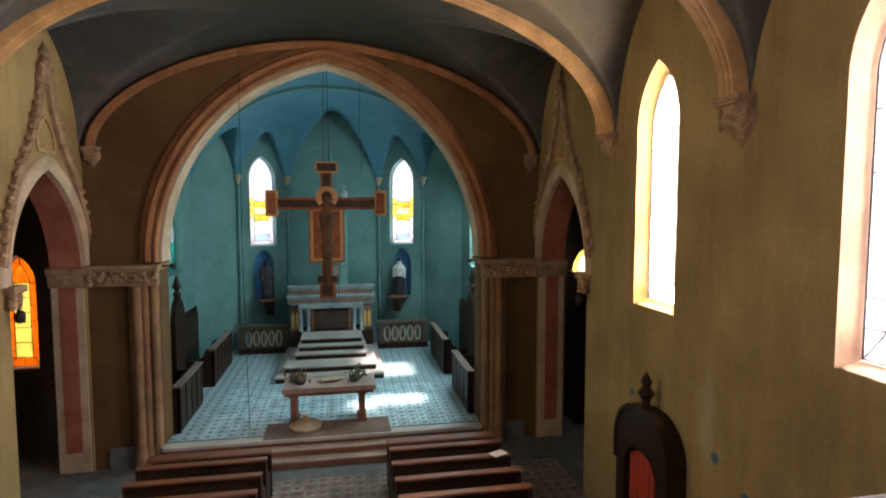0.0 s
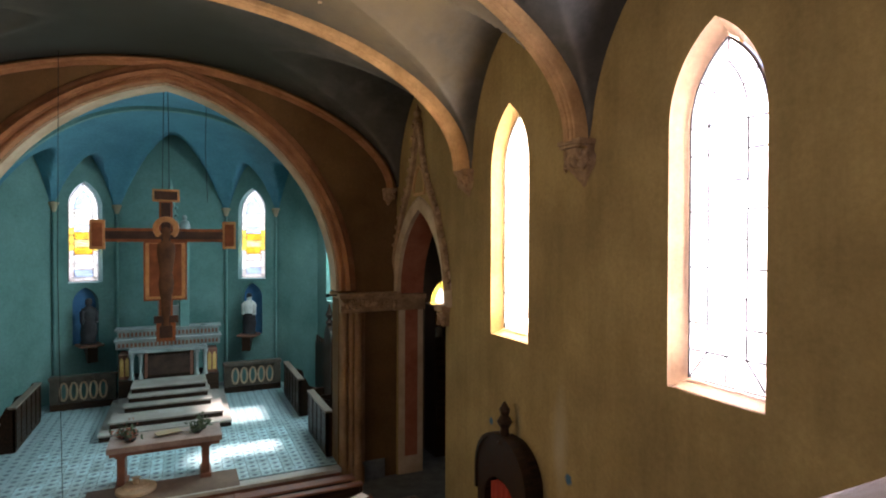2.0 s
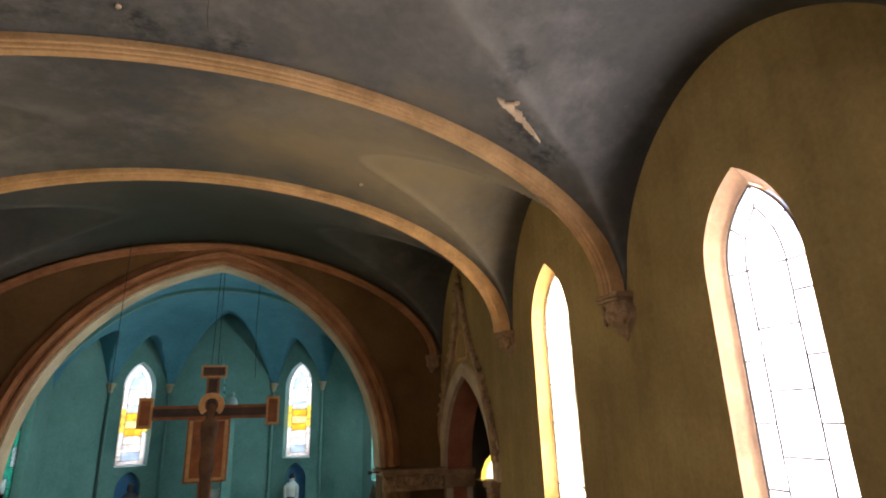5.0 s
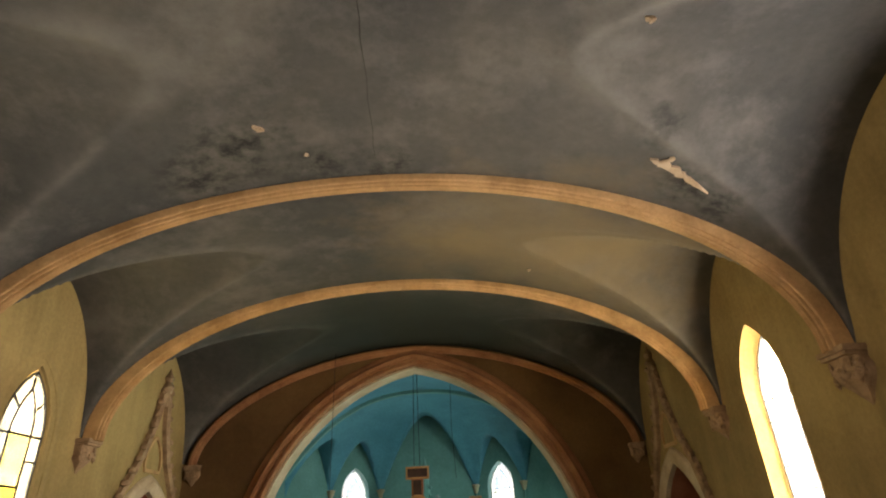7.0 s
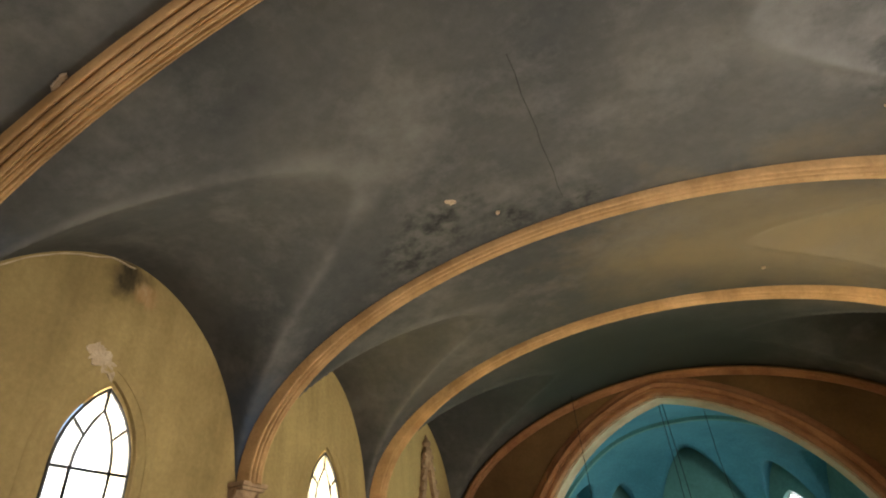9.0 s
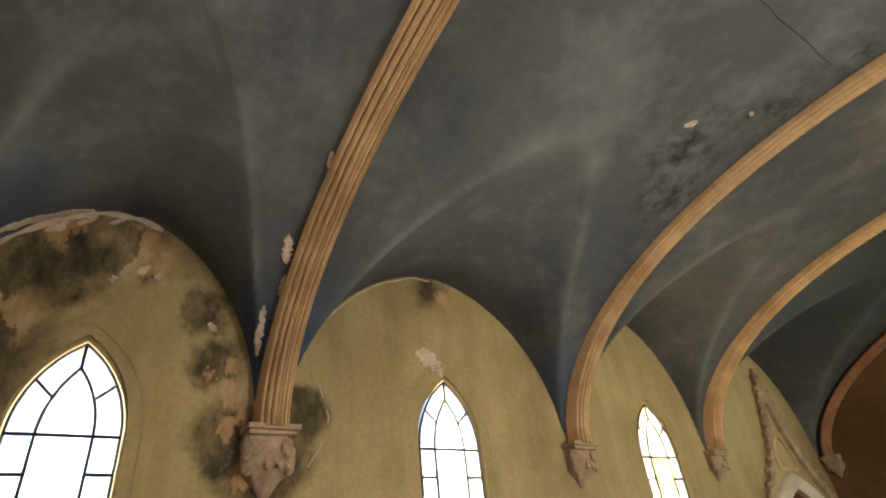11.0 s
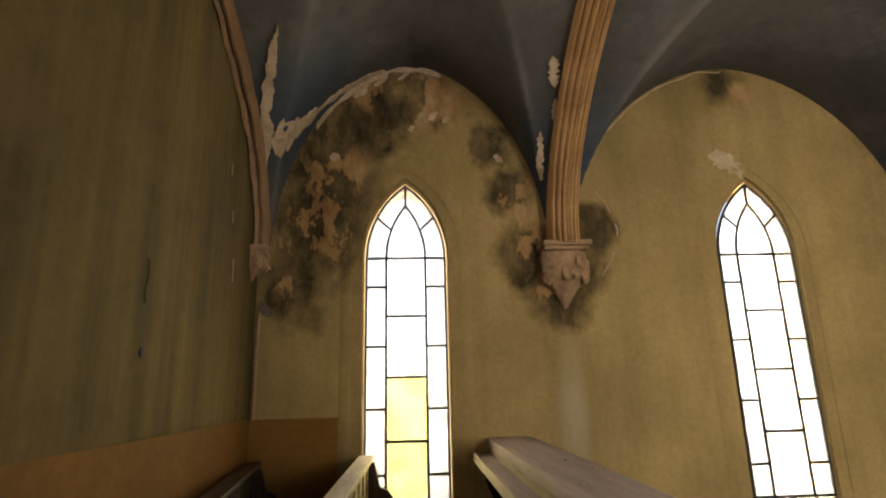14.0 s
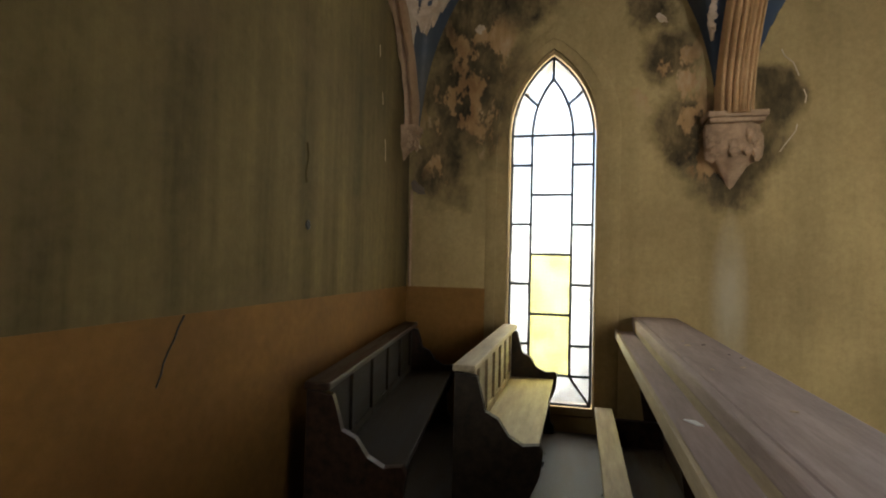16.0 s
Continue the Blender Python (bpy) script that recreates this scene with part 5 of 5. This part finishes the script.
part("halo", sweep(bmesh.new(), ring, [(-0.045, -0.072), (0.045, -0.072), (0.05, -0.045), (-0.05, -0.045)], lambda u, v, d: (u, d, v)), CROSSGOLD, cross, "worn gilded halo ring", smooth=40)
fig = bmesh.new()
lathe(fig, [(0.05, 2.98), (0.07, 3.2), (0.09, 3.5), (0.13, 3.75), (0.1, 3.95), (0.15, 4.3), (0.14, 4.46), (0.05, 4.53), (0.08, 4.66), (0.07, 4.74), (0.01, 4.78)], 12, 0, -0.045, 1.0, 0.25)
part("painted_figure", fig, FLESH, cross, smooth=60)
for x in (-0.06, 0.05):
    part("cord", tube(bmesh.new(), [(x, 0.0, 5.43), (x * 0.5, 0.0, 7.75)], 0.006), IRON, cross)

# hanging cables and lamp wires
for x, y, z0, z1, r in ((-1.42, 9.75, 0.6, 7.35, 0.005), (0.72, 13.5, 5.4, 7.62, 0.006)):
    c = part("hanging_cable", tube(bmesh.new(), [(x, y, z1), (x - 0.02, y, (z0 + z1) / 2), (x + 0.03, y, z0)], r), IRON)
    tagged(c, "thin black cable hanging from the vault", "cable", "hanging cables")

# ---- confessional by the wall ----
conf = thing("confessional", pose(3.86, 5.7, 0), "dark wooden confessional with a pointed hood and red curtain", "confessional")
part("body", pierced(bmesh.new(), gothic(0, 0.55, 0.0, 1.6, 2.1, 10), [gothic(0, 0.36, 0.12, 1.3, 1.6, 8)], lambda u, v, d: (d, u, v), -0.12, 0.138), DARKWOOD, conf)
part("hood_moulding", sweep(bmesh.new(), gothic(0, 0.55, 1.3, 1.6, 2.1, 10), [(0, -0.02), (0.05, -0.02), (0.05, 0.1), (0, 0.1)], lambda u, v, d: (d - 0.12, u, v)), DARKWOOD, conf, smooth=40)
part("finial", lathe(bmesh.new(), [(0.09, 2.05), (0.06, 2.15), (0.05, 2.23), (0.1, 2.31), (0.05, 2.39), (0.07, 2.46), (0.01, 2.56)], 10, -0.05, 0), DARKWOOD, conf, smooth=40)
bm = bmesh.new()
cols = []
for k in range(31):
    y = -0.355 + 0.71 * k / 30
    x = -0.03 + 0.035 * math.sin(k * 1.3)
    cols.append((x, y))
lo = [bm.verts.new((x, y, 0.14)) for x, y in cols]
hi = [bm.verts.new((x * 0.9, y, 1.6 - 0.75 * abs(y) ** 1.4)) for x, y in cols]
for k in range(30):
    bm.faces.new((lo[k], lo[k + 1], hi[k + 1], hi[k]))
cur = part("curtain", bm, CURTAIN, conf, "red curtain", smooth=60)
mod = cur.modifiers.new("thickness", "SOLIDIFY")
mod.thickness = 0.01
part("step", box(bmesh.new(), -0.3, 0.138, -0.55, 0.55, 0.0, 0.12, 0.01), DARKWOOD, conf)

# papers left on the pews
for k, (x, y, z, rz) in enumerate(((2.5, 7.47, 0.885, 25), (2.9, 7.0, 0.89, -20))):
    ob = part("paper_sheet", box(bmesh.new(), -0.12, 0.12, -0.08, 0.08, 0.0, 0.004), PAPER)
    ob.matrix_world = pose(x, y, z if k == 0 else 0.005, 0, 0, rz)
    if k:
        ob.location.x = 3.3
    tagged(ob, "white sheet of paper lying loose", "paper", "papers in the nave")

# dark cupboard in the right chapel
cup = thing("cupboard", pose(5.46, 10.6, 0), "tall dark wooden cupboard in the side chapel", "cupboard")
part("body", box(bmesh.new(), -0.45, 0.45, -0.2, 0.35, 0.0, 3.12, 0.01), DARKWOOD, cup)
part("cornice", box(bmesh.new(), -0.5, 0.5, -0.26, 0.37, 3.12, 3.2, 0.012), DARKWOOD, cup)
for s in (-1, 1):
    door = part("door", box(bmesh.new(), min(s * 0.01, s * 0.42), max(s * 0.01, s * 0.42), -0.225, -0.2, 0.1, 2.85, 0.006), DARKWOOD, cup)
    part("knob", lathe(bmesh.new(), [(0.012, 1.3), (0.02, 1.32), (0.012, 1.34)], 8, s * 0.05, -0.24), GOLD, door)
shelf = thing("stone_shelf", pose(-4.75, 8.2, 1.0), "small pale stone shelf in the side chapel", "shelf")
part("slab", box(bmesh.new(), -0.2, 0.25, -0.2, 0.2, 0.0, 0.05, 0.008), MARBLE, shelf)
part("post", box(bmesh.new(), -0.04, 0.04, -0.04, 0.04, -1.0, 0.0), DARKWOOD, shelf)

# lamps on brackets at the side arches' capitals
for s in (-1, 1):
    lp = thing("wall_spotlight", pose(s * 3.84, 7.7, 3.12), "small dark spotlight under the side-arch capital", "spotlight", "spotlights of the nave")
    part("housing", lathe(bmesh.new(), [(0.05, -0.08), (0.06, -0.02), (0.06, 0.04), (0.03, 0.08)], 12), IRON, lp, smooth=40)
    part("bracket", tube(bmesh.new(), [(0, 0, 0.08), (s * 0.1, 0, 0.14), (s * 0.17, 0, 0.14)], 0.012), IRON, lp)

# ---- scraps of bare plaster and cracks ----
def on_vault(x, y):
    e = 0.02
    z = vault_height(x, y)
    n = Vector(((vault_height(x + e, y) - vault_height(x - e, y)) / (2 * e), (vault_height(x, y + e) - vault_height(x, y - e)) / (2 * e), -1)).normalized()
    return Vector((x, y, z - 0.006)), n


k = 0
for x, y, r, st in ((2.52, 3.7, 0.03, 0.8), (-0.98, 3.54, 0.035, 1.6), (-0.67, 3.96, 0.03, 0.6), (1.98, 2.45, 0.04, 1.0),
                    (1.69, 6.39, 0.03, 0.6), (-2.5, -1.47, 0.05, 1.6), (-2.15, -1.49, 0.04, 1.6)):
    k += 1
    p, nrm = on_vault(x, y)
    flake("plaster_patch", p, nrm, r, k, BARE, ceiling, st)


def peel(route, wide, seed):
    """A ragged strip of bare plaster along a route (x, y) on the vault; wide: half widths at its ends."""
    bm, rows, n = bmesh.new(), [], 70
    legs = [math.dist(p, q) for p, q in zip(route, route[1:])]
    for i in range(n + 1):
        at = sum(legs) * i / n
        for (p, q), leg in zip(zip(route, route[1:]), legs):
            if at <= leg + 1e-9:
                break
            at -= leg
        f = min(1.0, at / leg)
        x, y = p[0] + (q[0] - p[0]) * f, p[1] + (q[1] - p[1]) * f
        d = Vector((q[0] - p[0], q[1] - p[1])).normalized()
        w = (wide[0] + (wide[1] - wide[0]) * i / n) * min(1.0, 6 * i / n, 6 * (n - i) / n)
        row = []
        for side in (-1, 1):
            r = side * w * (0.75 + 0.75 * noise.noise(Vector((i * 0.16, seed * 3.3, side))) + 0.45 * noise.noise(Vector((i * 0.7, seed * 5.1, side)))) - 0.001 * side
            c, nrm = on_vault(max(-W + 0.02, min(W - 0.02, x - d.y * r)), y + d.x * r)
            row += [bm.verts.new(c + nrm * 0.014), bm.verts.new(c - nrm * 0.012)]
        rows.append((row[0], row[2], row[3], row[1]))
    for r, t in zip(rows, rows[1:]):
        for j in range(4):
            bm.faces.new((r[j], r[(j + 1) % 4], t[(j + 1) % 4], t[j]))
    part("plaster_patch", bm, BARE, ceiling)


for seed, (route, wide) in enumerate((
        (((2.36, 3.75), (2.55, 3.8), (2.9, 3.98)), (0.07, 0.012)), (((-2.8, -1.25), (-3.1, -1.37), (-3.4, -1.47), (-3.72, -1.53)), (0.035, 0.05)),
        (((-3.45, -1.34), (-3.6, -1.38), (-3.74, -1.26), (-3.86, -1.1)), (0.08, 0.07)), (((-3.84, -1.12), (-3.93, -0.86), (-3.96, -0.55)), (0.05, 0.02)),
        (((-3.0, 0.8), (-3.22, 0.86)), (0.05, 0.035)), (((-3.3, 0.88), (-3.46, 0.9)), (0.03, 0.02)), (((-3.52, 0.79), (-3.82, 0.84)), (0.03, 0.025)), (((-2.28, 0.87), (-2.42, 0.89)), (0.02, 0.02)))):
    peel(route, wide, seed)
for y, z, r, st in ((2.6, 6.4, 0.12, 0.8), (2.66, 6.34, 0.11, 1.1), (2.74, 6.28, 0.06, 1.4), (-0.58, 7.2, 0.1, 0.4), (-0.78, 7.08, 0.09, 0.5), (-0.1, 6.83, 0.07, 0.5), (-0.3, 6.7, 0.04, 0.7),
                    (0.02, 6.78, 0.05, 0.6), (-0.36, 7.26, 0.09, 0.3), (0.5, 6.4, 0.035, 1.8), (-1.0, 6.42, 0.05, 0.8), (-1.58, 5.45, 0.03, 3.0)):
    k += 1
    flake("plaster_patch", (-W, y, z), (1, 0, 0), r, k, BARE, bpy.data.objects["wall_left"], st)
# cracks: thin dark strips lying on the plaster
def crack(pts, r, parent, mat=IRON):
    part("crack", tube(bmesh.new(), pts, r, 5), mat, parent)


pts = []
for i in range(10):
    p, nrm = on_vault(0.02 - 0.008 * i + 0.008 * math.sin(i * 2.1), 2.3 + 0.2 * i)
    pts.append(p + Vector((0, 0, 0.006)))
crack(pts, 0.003, ceiling)
rnd = random.Random(3)
pts = [(-1.1 + 0.024 * i + rnd.uniform(-0.012, 0.012), REAR_Y + 0.0045, 4.135 - 0.042 * i) for i in range(7)]
crack(pts, 0.0045, wall_rear)
pts = [(-2.08 + 0.01 * math.sin(i), REAR_Y + 0.004, 4.8 + 0.032 * i) for i in range(8)]
crack(pts, 0.007, wall_rear, REAR)
hole = lathe(bmesh.new(), [(0.022, 0.0), (0.03, 0.006), (0.02, 0.01)], 10)
o = part("wall_plug", hole, IRON, wall_rear)
o.matrix_world = pose(-2.1, REAR_Y, 4.56, -90, 0, 0)

# crumbling edge where the vault meets the left wall
for y0, y1, lo, hi, seed in ((*BAYS[0], 0.14, 0.62, 1), (*BAYS[1], 0.06, 0.5, 2)):
    c, h = (y0 + y1) / 2, (y1 - y0) / 2 - 0.12
    run = []
    for i in range(60):
        y = c - h + 2 * h * (lo + (hi - lo) * i / 59)
        run.append((y, vault_height(-W, y) - 0.03 + 0.03 * noise.noise(Vector((y * 5, seed, 0)))))
    wide = 0.035 if seed == 1 else 0.012
    bm = bmesh.new()
    rows = []
    for y, z in run:
        w = wide * (0.4 + 1.2 * abs(noise.noise(Vector((y * 4, seed, 3)))))
        rows.append([bm.verts.new((-W + d, y, z + e)) for d, e in ((-0.004, w), (0.012, w), (0.012, -w), (-0.004, -w))])
    for r, t in zip(rows, rows[1:]):
        for j in range(4):
            bm.faces.new((r[j], r[(j + 1) % 4], t[(j + 1) % 4], t[j]))
    part("crumbling_edge", bm, BARE, bpy.data.objects["wall_left"])

# the lifted rim of old damp round the first corbel, and the corner's conduit and dark cavity patch
for lo, hi in ((0, 5), (6, 9), (11, 16)):
    rim = [(-W + 0.002, 1.38 + 0.17 * math.sin(math.pi * i / 15) + 0.03 * noise.noise(Vector((i * 1.7, 0, 0))), 6.08 - 0.8 * i / 15) for i in range(lo, hi)]
    part("lifted_paint_edge", tube(bmesh.new(), rim, 0.005, 5), BARE, bpy.data.objects["wall_left"])
rim = [(-3.2 + 0.09 * math.cos(math.pi * i / 11) - 0.07 + 0.02 * noise.noise(Vector((i * 1.9, 4, 0))), REAR_Y + 0.002, 6.1 - 0.95 * i / 11) for i in range(12)]
for lo, hi in ((1, 3), (5, 7), (9, 12)):
    part("lifted_paint_edge", tube(bmesh.new(), rim[lo:hi], 0.003, 5), BARE, wall_rear)
# the dark inside of the cavity as a coloured patch, with no hollow
flake("damp_cavity", (-W, -1.54, 5.02), (1, 0, 0), 0.05, 43, DARKROOM, bpy.data.objects["wall_left"], 2.0)
pipe = part("conduit", tube(bmesh.new(), [(-3.965, -1.59, 4.14), (-3.96, -1.59, 4.6), (-3.965, -1.59, 5.0)], 0.014, 8), STONE)
tagged(pipe, "thin painted conduit in the gallery corner", "conduit")
# ---- tiled floors ----
def tile_mesh(name, size, mats, inset):
    """A bevelled cement tile with a diamond inlay in its face."""
    bm = bmesh.new()
    h, g, t = size / 2 - 0.002, size / 2 - 0.006, 0.012
    low = [bm.verts.new((x * h, y * h, 0)) for x, y in ((-1, -1), (1, -1), (1, 1), (-1, 1))]
    top = [bm.verts.new((x * g, y * g, t)) for x, y in ((-1, -1), (1, -1), (1, 1), (-1, 1))]
    dia = [bm.verts.new((x * g * inset, y * g * inset, t)) for x, y in ((0, -1), (1, 0), (0, 1), (-1, 0))]
    for i in range(4):
        j = (i + 1) % 4
        bm.faces.new((low[i], low[j], top[j], top[i]))
        bm.faces.new((top[i], top[j], dia[i]))
        bm.faces.new((top[j], dia[j], dia[i]))
    f = bm.faces.new(dia)
    f.material_index = 1
    me = bpy.data.meshes.new(name)
    bm.to_mesh(me)
    bm.free()
    for m in mats:
        me.materials.append(m)
    return me


DARKINLAY = surface("slate_blue_inlay", (0.1, 0.17, 0.21), (0.18, 0.26, 0.3), 5.0, 25.0, 0.45, 0.1, vary=0.3)
REDINLAY = surface("brick_red_inlay", (0.14, 0.09, 0.07), (0.24, 0.15, 0.12), 5.0, 25.0, 0.5, 0.1, vary=0.3)


def tiled(parent, me, x0, x1, y0, y1, size, z, singles):
    """Lay tiles; those in the stretch `singles` (x0, x1, y0, y1) are pieces of their own, the rest is one mesh."""
    nx, ny = round((x1 - x0) / size), round((y1 - y0) / size)
    verts, faces, index = [], [], []
    base = [v.co.copy() for v in me.vertices]
    count = 0
    for j in range(ny):
        for i in range(nx):
            x, y = x0 + (i + 0.5) * size, y0 + (j + 0.5) * size
            dz = -0.0012 * ((i * 7 + j * 13) % 4)
            if count < 300 and singles[0] <= x <= singles[1] and singles[2] <= y <= singles[3]:
                o = new("tile", me)
                o.parent, o.location = parent, (x, y, z + dz)
                count += 1
            else:
                k = len(verts)
                verts += [(c.x + x, c.y + y, c.z + z + dz) for c in base]
                for p in me.polygons:
                    faces.append([k + v for v in p.vertices])
                    index.append(p.material_index)
    if faces:
        rest = bpy.data.meshes.new("tiles")
        rest.from_pydata(verts, [], faces)
        rest.polygons.foreach_set("material_index", index)
        for m in me.materials:
            rest.materials.append(m)
        o = new("tiles", rest)
        o.parent = parent
        tagged(o, kind="stuff")


ct = tile_mesh("chancel_tile", 0.2, (CHANCELTILE, DARKINLAY), 0.62)
tiled(chancel_floor, ct, -3.7, 3.7, FRONT_Y + 0.1, 16.9, 0.2, CHANCEL - 0.012, (-2.4, 2.4, 10.2, 12.8))
nt = tile_mesh("nave_tile", 0.2, (NAVETILE, REDINLAY), 0.8)
tiled(bpy.data.objects["floor"], nt, -4.0, 4.0, 3.0, 9.0, 0.2, -0.012, (-1.0, 1.0, 6.0, 9.0))
